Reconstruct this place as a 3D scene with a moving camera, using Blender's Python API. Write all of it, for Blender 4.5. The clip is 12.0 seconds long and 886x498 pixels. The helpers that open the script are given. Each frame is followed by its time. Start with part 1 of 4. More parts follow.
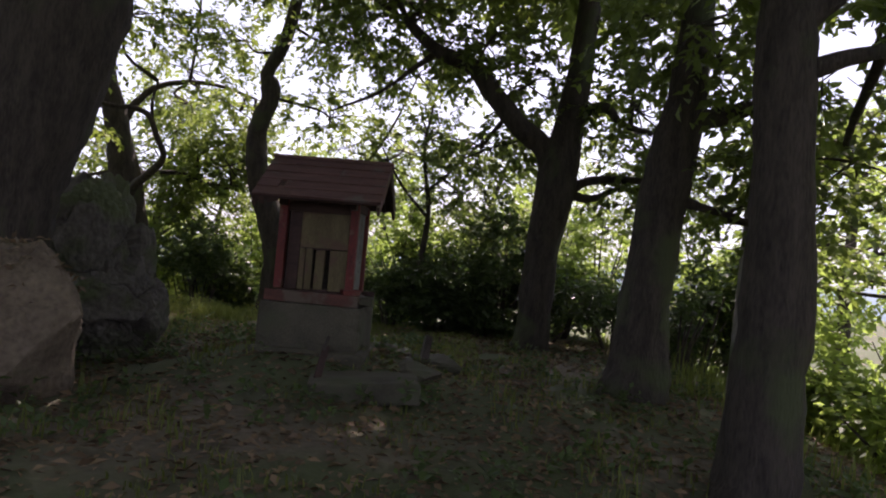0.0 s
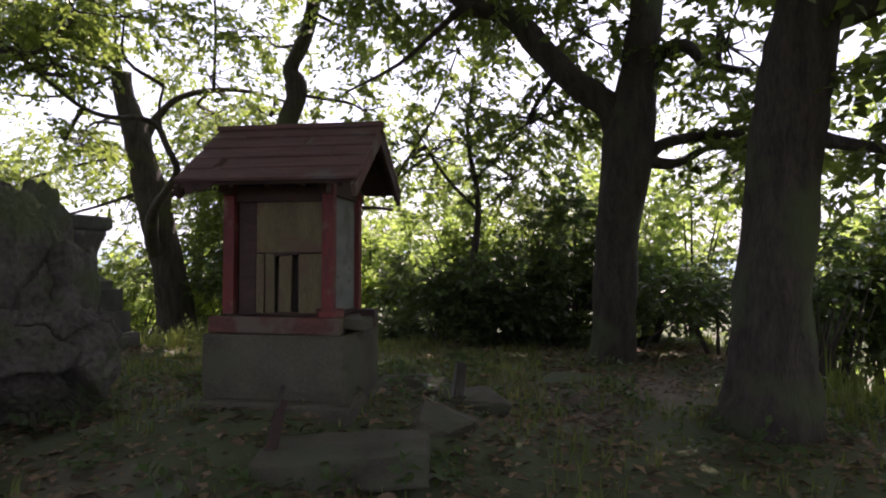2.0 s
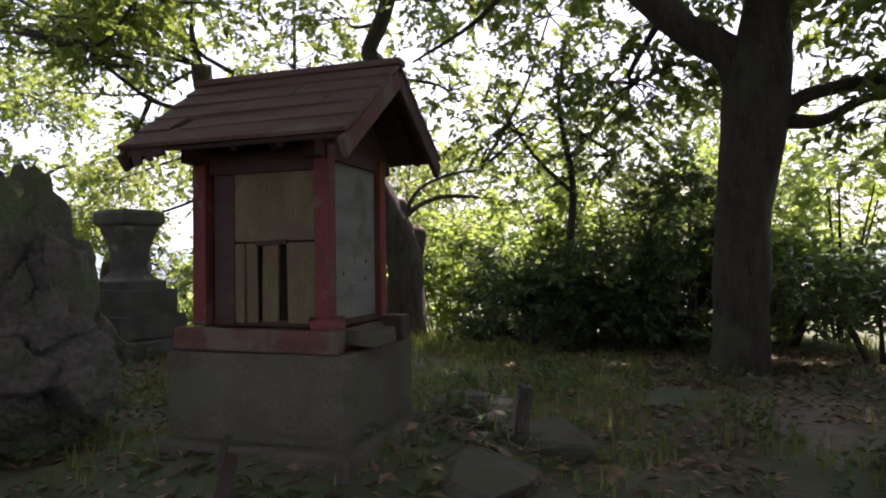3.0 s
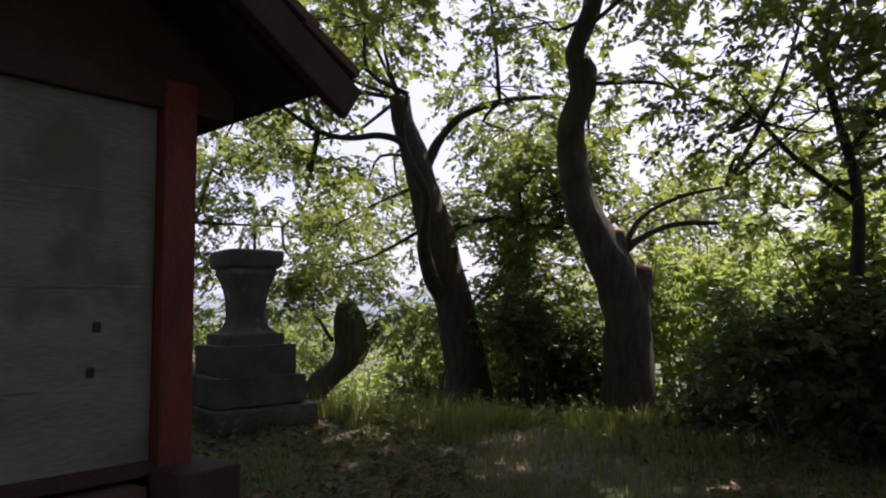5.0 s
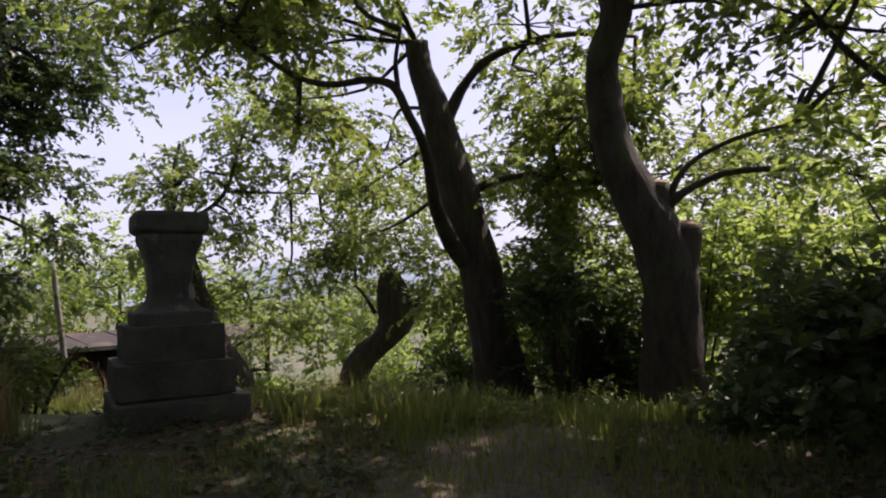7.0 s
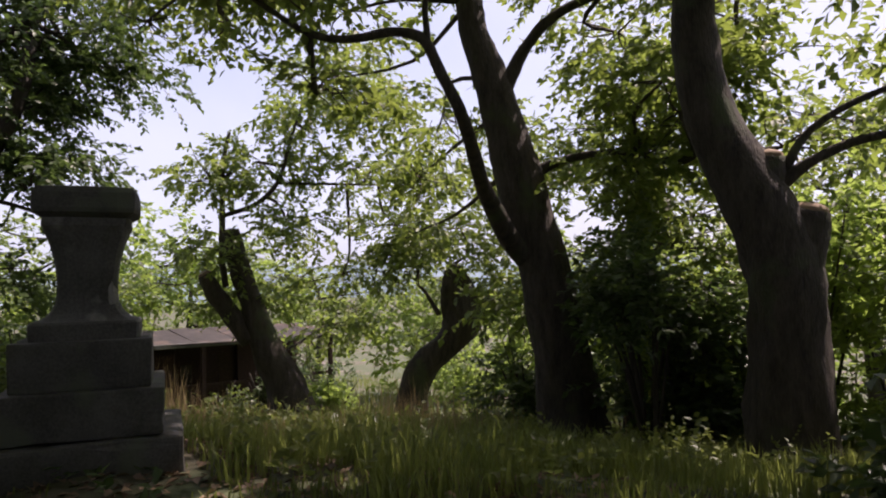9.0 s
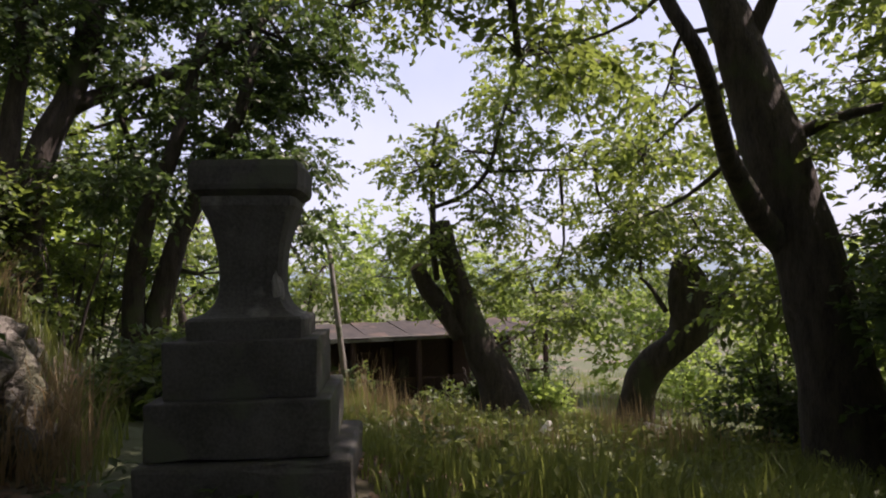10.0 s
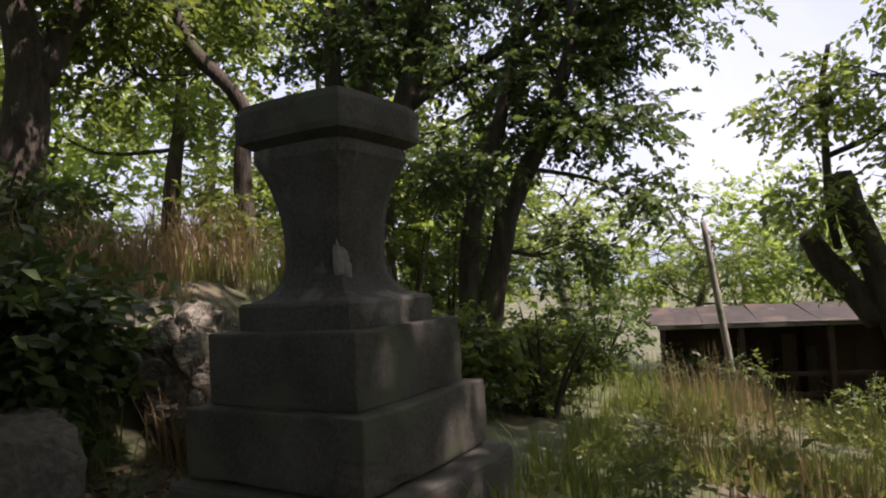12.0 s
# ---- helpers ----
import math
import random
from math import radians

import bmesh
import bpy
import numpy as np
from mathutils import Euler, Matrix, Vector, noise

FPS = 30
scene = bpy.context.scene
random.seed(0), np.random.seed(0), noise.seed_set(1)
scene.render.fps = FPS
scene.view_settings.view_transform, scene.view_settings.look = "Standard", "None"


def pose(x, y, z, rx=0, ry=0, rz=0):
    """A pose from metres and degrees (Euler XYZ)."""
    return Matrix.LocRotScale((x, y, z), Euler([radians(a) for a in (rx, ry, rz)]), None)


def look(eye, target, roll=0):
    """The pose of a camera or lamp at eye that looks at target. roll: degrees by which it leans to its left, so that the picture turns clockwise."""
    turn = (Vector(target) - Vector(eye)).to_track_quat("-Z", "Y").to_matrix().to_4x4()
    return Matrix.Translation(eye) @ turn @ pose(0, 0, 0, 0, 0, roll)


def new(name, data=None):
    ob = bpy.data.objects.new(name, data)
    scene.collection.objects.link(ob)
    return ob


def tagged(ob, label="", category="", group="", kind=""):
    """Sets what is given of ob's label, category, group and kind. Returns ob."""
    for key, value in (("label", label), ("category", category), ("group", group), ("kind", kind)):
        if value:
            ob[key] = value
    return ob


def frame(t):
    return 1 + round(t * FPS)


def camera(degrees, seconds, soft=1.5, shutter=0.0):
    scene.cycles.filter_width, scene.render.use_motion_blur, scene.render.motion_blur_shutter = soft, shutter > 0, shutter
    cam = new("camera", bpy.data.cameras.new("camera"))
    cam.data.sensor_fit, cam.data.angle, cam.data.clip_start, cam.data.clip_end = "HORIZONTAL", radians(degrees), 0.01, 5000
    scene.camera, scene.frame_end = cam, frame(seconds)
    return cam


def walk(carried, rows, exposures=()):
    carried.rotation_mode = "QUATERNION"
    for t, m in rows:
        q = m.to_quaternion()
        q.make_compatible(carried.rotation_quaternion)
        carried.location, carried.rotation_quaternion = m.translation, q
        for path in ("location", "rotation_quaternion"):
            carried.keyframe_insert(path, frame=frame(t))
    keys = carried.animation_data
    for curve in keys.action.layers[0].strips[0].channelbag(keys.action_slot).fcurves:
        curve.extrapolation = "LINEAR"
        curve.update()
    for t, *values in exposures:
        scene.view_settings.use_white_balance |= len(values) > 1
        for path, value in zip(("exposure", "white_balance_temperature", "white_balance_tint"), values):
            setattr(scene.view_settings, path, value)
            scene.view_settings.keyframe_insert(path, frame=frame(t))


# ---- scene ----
EXPO = [(0.0, 1.03, 6650, 34), (1.5, 1.36, 6650, 34), (3.0, 1.6, 6700, 34), (3.7, 1.66, 6700, 34), (5.5, 0.52, 6600, 35), (8.5, 0.62, 6800, 33), (10.5, 0.62, 6850, 32), (12.0, 0.84, 6950, 31)]
# Camera and walk
cam = camera(66.1, 12.0, soft=2.0)
PATH = [
    (0.0, 0.058, 0.025, 1.491, 91.65, -4.96, 0.34),
    (0.5, 0.088, 0.492, 1.487, 90.80, -2.55, 2.37),
    (1.0, 0.238, 1.011, 1.465, 90.75, -0.34, 3.49),
    (1.5, 0.347, 1.556, 1.469, 91.18, 0.03, 5.37),
    (2.0, 0.425, 2.141, 1.473, 91.73, -0.16, 7.08),
    (2.5, 0.527, 2.790, 1.455, 91.19, 0.29, 13.29),
    (3.0, 0.576, 3.507, 1.459, 91.26, 0.82, 16.42),
    (3.5, 0.592, 4.209, 1.481, 92.36, 1.54, 24.08),
    (5.5, 0.609, 6.745, 1.516, 96.02, 0.68, 43.96),
    (6.0, 0.625, 7.216, 1.539, 96.19, 0.99, 48.05),
    (6.5, 0.590, 7.568, 1.494, 93.24, 1.62, 46.27),
    (8.5, -0.048, 9.246, 1.496, 92.87, 0.47, 51.04),
    (9.0, -0.434, 9.553, 1.507, 92.85, 1.23, 54.31),
    (9.5, -0.882, 9.871, 1.494, 92.84, 1.50, 60.80),
    (10.0, -1.389, 10.111, 1.486, 92.72, 1.15, 72.39),
    (10.5, -1.757, 10.464, 1.463, 92.67, 1.46, 78.59),
    (11.0, -2.082, 10.827, 1.471, 93.20, 1.54, 94.22),
    (11.5, -2.386, 11.198, 1.416, 93.36, 1.84, 102.59),
    (12.0, -2.656, 11.573, 1.377, 92.56, 3.22, 107.43),
]
walk(cam, [(t, pose(x, y, z, rx, ry, rz)) for t, x, y, z, rx, ry, rz in PATH], EXPO)

# World and sun
SUN_TO = Vector((0.04, 0.62, 1.0)).normalized()
world = bpy.data.worlds.new("sky")
scene.world = world
world.use_nodes = True
wn, wl = world.node_tree.nodes, world.node_tree.links
sky = wn.new("ShaderNodeTexSky")
sky.sky_type, sky.sun_disc = "NISHITA", False
sky.sun_elevation = math.asin(SUN_TO.z)
sky.sun_rotation = math.atan2(SUN_TO.x, SUN_TO.y)
sky.dust_density, sky.air_density, sky.altitude = 3.0, 1.0, 60
# thin white cloud over the blue, thickest low down
at = wn.new("ShaderNodeTexCoord")
cloud = wn.new("ShaderNodeTexNoise")
cloud.inputs["Scale"].default_value, cloud.inputs["Detail"].default_value = 2.2, 7
wl.new(at.outputs["Generated"], cloud.inputs["Vector"])
veil = wn.new("ShaderNodeMapRange")
veil.inputs["From Min"].default_value, veil.inputs["From Max"].default_value = 0.35, 0.68
veil.inputs["To Min"].default_value, veil.inputs["To Max"].default_value = 0.35, 0.95
wl.new(cloud.outputs["Fac"], veil.inputs["Value"])
sky_mix = wn.new("ShaderNodeMix")
sky_mix.data_type = "RGBA"
sky_mix.inputs["B"].default_value = (4.4, 5.15, 6.35, 1)
wl.new(veil.outputs["Result"], sky_mix.inputs["Factor"])
wl.new(sky.outputs["Color"], sky_mix.inputs["A"])
wl.new(sky_mix.outputs["Result"], wn["Background"].inputs["Color"])
wn["Background"].inputs["Strength"].default_value = 0.125
sun = new("sun", bpy.data.lights.new("sun", "SUN"))
sun.data.energy, sun.data.angle, sun.data.color = 4.6, radians(0.6), (1.0, 0.94, 0.84)
sun.matrix_world = look(SUN_TO * 60, (0, 0, 0))


# Materials
def links(m):
    m.use_nodes = True
    return m.node_tree.nodes, m.node_tree.links


def surface(name, dark, light, scale=3.0, fine=40.0, rough=0.85, bump=0.4, depth=0.02, stretch=(1, 1, 1), third=None, third_scale=1.2, third_at=0.58, spread=0.15, metal=0.0):
    """Two scales of colour, relief and an optional third colour in patches."""
    m = bpy.data.materials.new(name)
    n, l = links(m)
    b = n["Principled BSDF"]
    b.inputs["Metallic"].default_value = metal
    tc, mp = n.new("ShaderNodeTexCoord"), n.new("ShaderNodeMapping")
    mp.inputs["Scale"].default_value = stretch
    info = n.new("ShaderNodeObjectInfo")
    add = n.new("ShaderNodeVectorMath")
    add.operation = "ADD"
    far = n.new("ShaderNodeVectorMath")
    far.operation = "SCALE"
    far.inputs[0].default_value = (17.0, 9.0, 13.0)
    l.new(info.outputs["Random"], far.inputs["Scale"])
    l.new(tc.outputs["Object"], add.inputs[0])
    l.new(far.outputs[0], add.inputs[1])
    l.new(add.outputs[0], mp.inputs["Vector"])
    a, f = n.new("ShaderNodeTexNoise"), n.new("ShaderNodeTexNoise")
    for tex, s in ((a, scale), (f, fine)):
        tex.inputs["Scale"].default_value, tex.inputs["Detail"].default_value = s, 6
        l.new(mp.outputs["Vector"], tex.inputs["Vector"])
    mix = n.new("ShaderNodeMath")
    mix.operation = "MULTIPLY_ADD"
    mix.inputs[1].default_value = 0.45
    half = n.new("ShaderNodeMath")
    half.operation = "MULTIPLY"
    half.inputs[1].default_value = 0.55
    l.new(a.outputs["Fac"], half.inputs[0])
    l.new(f.outputs["Fac"], mix.inputs[0])
    l.new(half.outputs[0], mix.inputs[2])
    ramp = n.new("ShaderNodeValToRGB")
    e = ramp.color_ramp.elements
    e[0].position, e[0].color = 0.5 - spread, (*dark, 1)
    e[1].position, e[1].color = 0.5 + spread, (*light, 1)
    l.new(mix.outputs[0], ramp.inputs["Fac"])
    colour = ramp.outputs["Color"]
    if third:
        p = n.new("ShaderNodeTexNoise")
        p.inputs["Scale"].default_value, p.inputs["Detail"].default_value = third_scale, 8
        l.new(add.outputs[0], p.inputs["Vector"])
        pr = n.new("ShaderNodeValToRGB")
        pr.color_ramp.elements[0].position, pr.color_ramp.elements[1].position = third_at - 0.05, third_at + 0.06
        l.new(p.outputs["Fac"], pr.inputs["Fac"])
        blend = n.new("ShaderNodeMix")
        blend.data_type = "RGBA"
        blend.inputs["B"].default_value = (*third, 1)
        l.new(pr.outputs["Color"], blend.inputs["Factor"])
        l.new(colour, blend.inputs["A"])
        colour = blend.outputs["Result"]
    l.new(colour, b.inputs["Base Color"])
    b.inputs["Roughness"].default_value = rough
    bp = n.new("ShaderNodeBump")
    bp.inputs["Strength"].default_value, bp.inputs["Distance"].default_value = bump, depth
    l.new(mix.outputs[0], bp.inputs["Height"])
    l.new(bp.outputs["Normal"], b.inputs["Normal"])
    return m


def foliage(name, dark, light, through_colour, amount=0.5, rough=0.45):
    """Leaves: each leaf its own green, part of the light passing through the blade."""
    m = bpy.data.materials.new(name)
    n, l = links(m)
    b, out = n["Principled BSDF"], n["Material Output"]
    geo = n.new("ShaderNodeNewGeometry")
    ramp = n.new("ShaderNodeValToRGB")
    e = ramp.color_ramp.elements
    e[0].color, e[1].color = (*dark, 1), (*light, 1)
    l.new(geo.outputs["Random Per Island"], ramp.inputs["Fac"])
    l.new(ramp.outputs["Color"], b.inputs["Base Color"])
    b.inputs["Roughness"].default_value = rough
    tr = n.new("ShaderNodeBsdfTranslucent")
    hue = n.new("ShaderNodeMix")
    hue.data_type = "RGBA"
    hue.inputs["Factor"].default_value = 0.75
    hue.inputs["B"].default_value = (*through_colour, 1)
    l.new(ramp.outputs["Color"], hue.inputs["A"])
    l.new(hue.outputs["Result"], tr.inputs["Color"])
    mx = n.new("ShaderNodeMixShader")
    mx.inputs["Fac"].default_value = amount
    l.new(b.outputs[0], mx.inputs[1])
    l.new(tr.outputs[0], mx.inputs[2])
    l.new(mx.outputs[0], out.inputs["Surface"])
    return m


BARK = surface("bark", (0.026, 0.021, 0.017), (0.088, 0.071, 0.058), 5, 26, 0.9, 0.9, 0.05, (2.2, 2.2, 0.5), (0.07, 0.085, 0.04), 1.4, 0.62)
BARK_PALE = surface("pale_bark", (0.13, 0.115, 0.095), (0.3, 0.28, 0.24), 4, 30, 0.85, 0.5, 0.02, (3, 3, 0.6), (0.1, 0.12, 0.07), 2.0, 0.6)
CUT_WOOD = surface("cut_wood", (0.2, 0.13, 0.08), (0.36, 0.26, 0.17), 6, 50, 0.85, 0.3, 0.01)
EARTH = surface("earth", (0.075, 0.061, 0.043), (0.205, 0.166, 0.12), 1.6, 16, 0.95, 0.8, 0.05, (1, 1, 1), (0.075, 0.09, 0.04), 0.5, 0.43)
STONE = surface("stone", (0.052, 0.049, 0.042), (0.125, 0.119, 0.104), 4, 60, 0.85, 0.5, 0.01, (1, 1, 1), (0.1, 0.11, 0.075), 3.0, 0.6)
ROCK = surface("rock", (0.062, 0.056, 0.047), (0.175, 0.157, 0.13), 2.5, 22, 0.9, 0.9, 0.05, (1, 1, 1), (0.09, 0.11, 0.05), 1.6, 0.56)
BROWN_ROCK = surface("brown_rock", (0.085, 0.064, 0.045), (0.24, 0.185, 0.13), 2.5, 22, 0.9, 0.9, 0.05, (1, 1, 1), (0.09, 0.1, 0.05), 1.6, 0.6)
CONCRETE = surface("concrete", (0.052, 0.046, 0.031), (0.115, 0.103, 0.072), 3, 70, 0.9, 0.6, 0.012, (1, 1, 1), (0.08, 0.084, 0.05), 3.2, 0.55)
# lighter copy of the rock, with the sun on the bank in its colour
LIT_ROCK = surface("sunlit_rock", (0.085, 0.079, 0.066), (0.27, 0.25, 0.21), 3.5, 26, 0.9, 1.0, 0.06, (1, 1, 1.6), (0.1, 0.1, 0.06), 3.0, 0.54)
RED = surface("red_paint", (0.075, 0.017, 0.014), (0.2, 0.032, 0.025), 6, 60, 0.7, 0.4, 0.006, (2, 2, 0.6), (0.17, 0.1, 0.07), 7.0, 0.62)
OLD_RED = surface("worn_red_wood", (0.06, 0.027, 0.02), (0.145, 0.05, 0.036), 6, 60, 0.8, 0.5, 0.008, (0.6, 2, 2), (0.12, 0.09, 0.065), 5.0, 0.54)
ROOF = surface("roof_boards", (0.07, 0.034, 0.03), (0.155, 0.078, 0.066), 5, 60, 0.75, 0.5, 0.006, (0.5, 3, 3), (0.12, 0.1, 0.085), 4.0, 0.62)
DARK_WOOD = surface("dark_wood", (0.03, 0.016, 0.012), (0.07, 0.036, 0.027), 5, 50, 0.8, 0.4, 0.006, (0.6, 3, 3))
PANEL = surface("weathered_panel", (0.07, 0.054, 0.024), (0.165, 0.132, 0.062), 3, 40, 0.8, 0.35, 0.006, (3, 3, 0.6), (0.12, 0.072, 0.045), 5.0, 0.58)
GREY_BOARD = surface("grey_board", (0.11, 0.118, 0.1), (0.22, 0.23, 0.2), 3, 50, 0.85, 0.3, 0.006, (0.7, 0.7, 4), (0.12, 0.115, 0.09), 5.0, 0.6)
# near-black that stands for the shade inside the shrine
INNER_SHADE = surface("shaded_inside", (0.03, 0.025, 0.02), (0.06, 0.045, 0.035), 5, 40)
SHED_ROOF = surface("shed_roof_sheet", (0.02, 0.017, 0.015), (0.055, 0.045, 0.039), 1.5, 20, 0.95, 0.4, 0.02, (1, 3, 1), (0.085, 0.06, 0.046), 1.2, 0.58)
# blue-grey of distance haze mixed into the hill colour
HAZED_HILL = surface("hazed_hills", (0.16, 0.22, 0.26), (0.22, 0.28, 0.31), 0.02, 0.3, 1.0, 0.0)
WORN_STONE = surface("worn_stone", (0.056, 0.053, 0.046), (0.138, 0.132, 0.116), 4, 60, 0.85, 0.7, 0.014, (1, 1, 1), (0.24, 0.225, 0.195), 4.5, 0.66)
WHITE_STONE = surface("pale_stone", (0.5, 0.48, 0.43), (0.7, 0.68, 0.62), 6, 50, 0.85, 0.3, 0.006)
CHIPPED = surface("broken_stone", (0.17, 0.16, 0.14), (0.34, 0.32, 0.29), 6, 60, 0.9, 0.5, 0.008)
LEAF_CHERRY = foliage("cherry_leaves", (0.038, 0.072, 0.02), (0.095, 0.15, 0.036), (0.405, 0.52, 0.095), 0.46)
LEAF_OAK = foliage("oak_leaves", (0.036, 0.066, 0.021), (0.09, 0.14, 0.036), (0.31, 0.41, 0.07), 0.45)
# next two: one leaf lightened as if in sun, one darkened as if in shade
LEAF_SUNLIT = foliage("sunlit_leaves", (0.042, 0.084, 0.02), (0.115, 0.19, 0.042), (0.47, 0.62, 0.125), 0.58)
LEAF_SHADED = foliage("shaded_leaves", (0.04, 0.07, 0.03), (0.082, 0.125, 0.042), (0.16, 0.26, 0.055), 0.36)
GRASS = foliage("grass_blades", (0.05, 0.08, 0.02), (0.17, 0.2, 0.055), (0.34, 0.4, 0.09), 0.45)
DRY_GRASS = foliage("dry_grass", (0.16, 0.11, 0.055), (0.34, 0.26, 0.14), (0.4, 0.3, 0.15), 0.35)
LITTER = foliage("leaf_litter", (0.09, 0.06, 0.035), (0.3, 0.2, 0.12), (0.2, 0.13, 0.06), 0.15, 0.7)


# Mesh helpers
def part(name, bm, material, parent=None, label="", smooth=False):
    """Links a bmesh as one mesh object under a thing or a part."""
    me = bpy.data.meshes.new(name)
    bm.to_mesh(me)
    bm.free()
    me.materials.append(material)
    if smooth:
        me.polygons.foreach_set("use_smooth", [True] * len(me.polygons))
    ob = new(name, me)
    ob.parent = parent
    if label:
        ob["label"] = label
    return ob


def thing(name, at, label, category, group="", kind="", turn=0):
    ob = new(name)
    ob.matrix_world = pose(*at, 0, 0, turn)
    return tagged(ob, label, category, group, kind)


def bulk(name, verts, tris, material, parent=None, smooth=False):
    """A mesh from arrays of corners and triangles."""
    me = bpy.data.meshes.new(name)
    me.vertices.add(len(verts))
    me.vertices.foreach_set("co", np.asarray(verts, np.float32).ravel())
    me.loops.add(tris.size)
    me.loops.foreach_set("vertex_index", tris.astype(np.int32).ravel())
    me.polygons.add(len(tris))
    me.polygons.foreach_set("loop_start", np.arange(0, tris.size, tris.shape[1], dtype=np.int32))
    if smooth:
        me.polygons.foreach_set("use_smooth", np.ones(len(tris), bool))
    me.update(calc_edges=True)
    me.materials.append(material)
    ob = new(name, me)
    ob.parent = parent
    return ob


def box(size, at=(0, 0, 0), bevel=0.006, rot=(0, 0, 0), jitter=0.0, bm=None):
    bm = bm or bmesh.new()
    made = bmesh.ops.create_cube(bm, size=1.0, matrix=pose(*at, *rot) @ Matrix.Diagonal((*size, 1)))
    vs = made["verts"]
    if jitter:
        for v in vs:
            v.co += Vector([random.uniform(-jitter, jitter) for _ in range(3)])
    if bevel:
        edges = list({e for v in vs for e in v.link_edges})
        bmesh.ops.bevel(bm, geom=edges, offset=bevel, segments=2, affect="EDGES", profile=0.6)
    return bm


def rough_block(size, at=(0, 0, 0), bevel=0.015, rot=(0, 0, 0), cuts=7, wear=0.007, seed=0.0):
    """A hewn block: worn edges, chipped here and there, faces slightly uneven."""
    bm = bmesh.new()
    bmesh.ops.create_cube(bm, size=1.0, matrix=Matrix.Diagonal((*size, 1)))
    bmesh.ops.bevel(bm, geom=bm.edges[:], offset=bevel, segments=2, affect="EDGES", profile=0.6)
    long = [e for e in bm.edges if e.calc_length() > 0.1]
    bmesh.ops.subdivide_edges(bm, edges=long, cuts=cuts, use_grid_fill=True)
    half = Vector(size) / 2
    for v in bm.verts:
        p = v.co * 5 + Vector((seed, seed, 0))
        n = Vector((noise.noise(p), noise.noise(p + Vector((9, 0, 0))), noise.noise(p + Vector((0, 9, 0)))))
        v.co += n * wear
        near = sorted((half[k] - abs(v.co[k])) for k in range(3))
        if near[1] < 0.03:
            chip = max(0.0, noise.noise(v.co * 9 + Vector((seed * 2, 3, 1))) - 0.1)
            v.co *= 1 - 0.09 * chip
    bmesh.ops.transform(bm, matrix=pose(*at, *rot), verts=bm.verts)
    return bm


def smoothed(points, step=4):
    """A Catmull-Rom run through points (x, y, z, radius)."""
    p = np.array(points, float)
    p = np.vstack([2 * p[0] - p[1], p, 2 * p[-1] - p[-2]])
    out = []
    for i in range(1, len(p) - 2):
        for k in range(step):
            t = k / step
            a, b, c, d = p[i - 1], p[i], p[i + 1], p[i + 2]
            out.append(0.5 * (2 * b + (c - a) * t + (2 * a - 5 * b + 4 * c - d) * t * t + (3 * b - a - 3 * c + d) * t ** 3))
    out.append(p[-2])
    return np.array(out)


def tube_arrays(points, sides=8, step=3, rough=0.0, origin=(0, 0, 0)):
    run = smoothed(points, step)
    run[:, 3] = np.maximum(run[:, 3], 0.002)
    c, r = run[:, :3] - np.array(origin), run[:, 3]
    d = np.gradient(c, axis=0)
    d /= np.linalg.norm(d, axis=1)[:, None] + 1e-9
    ref = np.array([0.0, 1.0, 0.0]) if abs(d[0][2]) > 0.5 else np.array([0.0, 0.0, 1.0])
    verts = []
    for i in range(len(c)):
        u = np.cross(d[i], ref)
        u /= np.linalg.norm(u) + 1e-9
        w = np.cross(d[i], u)
        for k in range(sides):
            a = 2 * math.pi * k / sides
            q = c[i] + r[i] * (math.cos(a) * u + math.sin(a) * w)
            if rough:
                s = noise.noise(Vector((math.cos(a) * 2.2, math.sin(a) * 2.2, i * 0.35 + c[0][0]))) + 0.5 * noise.noise(Vector(q * 7.0))
                q = q + (q - c[i]) * rough * s
            verts.append(q)
    n = len(c)
    quads = []
    for i in range(n - 1):
        for k in range(sides):
            a, b = i * sides + k, i * sides + (k + 1) % sides
            quads.append((a, b, b + sides, a + sides))
    verts.append(c[0] - d[0] * r[0] * 0.2)
    verts.append(c[-1] + d[-1] * r[-1] * 0.3)
    lo, hi = len(verts) - 2, len(verts) - 1
    for k in range(sides):
        quads.append((lo, (k + 1) % sides, k, k))
        m = (n - 1) * sides
        quads.append((hi, m + k, m + (k + 1) % sides, m + (k + 1) % sides))
    tris = []
    for q in quads:
        tris.append(q[:3])
        if q[2] != q[3]:
            tris.append((q[0], q[2], q[3]))
    return np.array(verts), np.array(tris)


def joined(pieces):
    vs, ts, k = [], [], 0
    for v, t in pieces:
        vs.append(v)
        ts.append(t + k)
        k += len(v)
    return np.vstack(vs), np.vstack(ts)


def limb(name, points, parent, material=BARK, sides=12, rough=0.14, step=5):
    v, t = tube_arrays(points, sides, step, rough, parent.matrix_world.translation)
    return bulk(name, v, t, material, parent, True)


rng = np.random.default_rng(5)


def unit(v):
    return v / (np.linalg.norm(v, axis=-1, keepdims=True) + 1e-9)


def leaf_arrays(base, along, up, length, width):
    """Leaves folded on the midrib: base, two sides, tip, each N x 3."""
    side = unit(np.cross(along, up))
    nrm = unit(np.cross(side, along))
    n = len(base)
    L, W = np.reshape(length, (n, 1)), np.reshape(width, (n, 1))
    mid = base + along * L * 0.45
    v = np.stack([base, mid + side * W / 2 + nrm * W * 0.16, base + along * L - nrm * L * 0.1, mid - side * W / 2 + nrm * W * 0.16], 1).reshape(-1, 3)
    k = np.arange(n)[:, None] * 4
    t = np.stack([k + [0, 1, 2], k + [0, 2, 3]], 1).reshape(-1, 3)
    return v, t


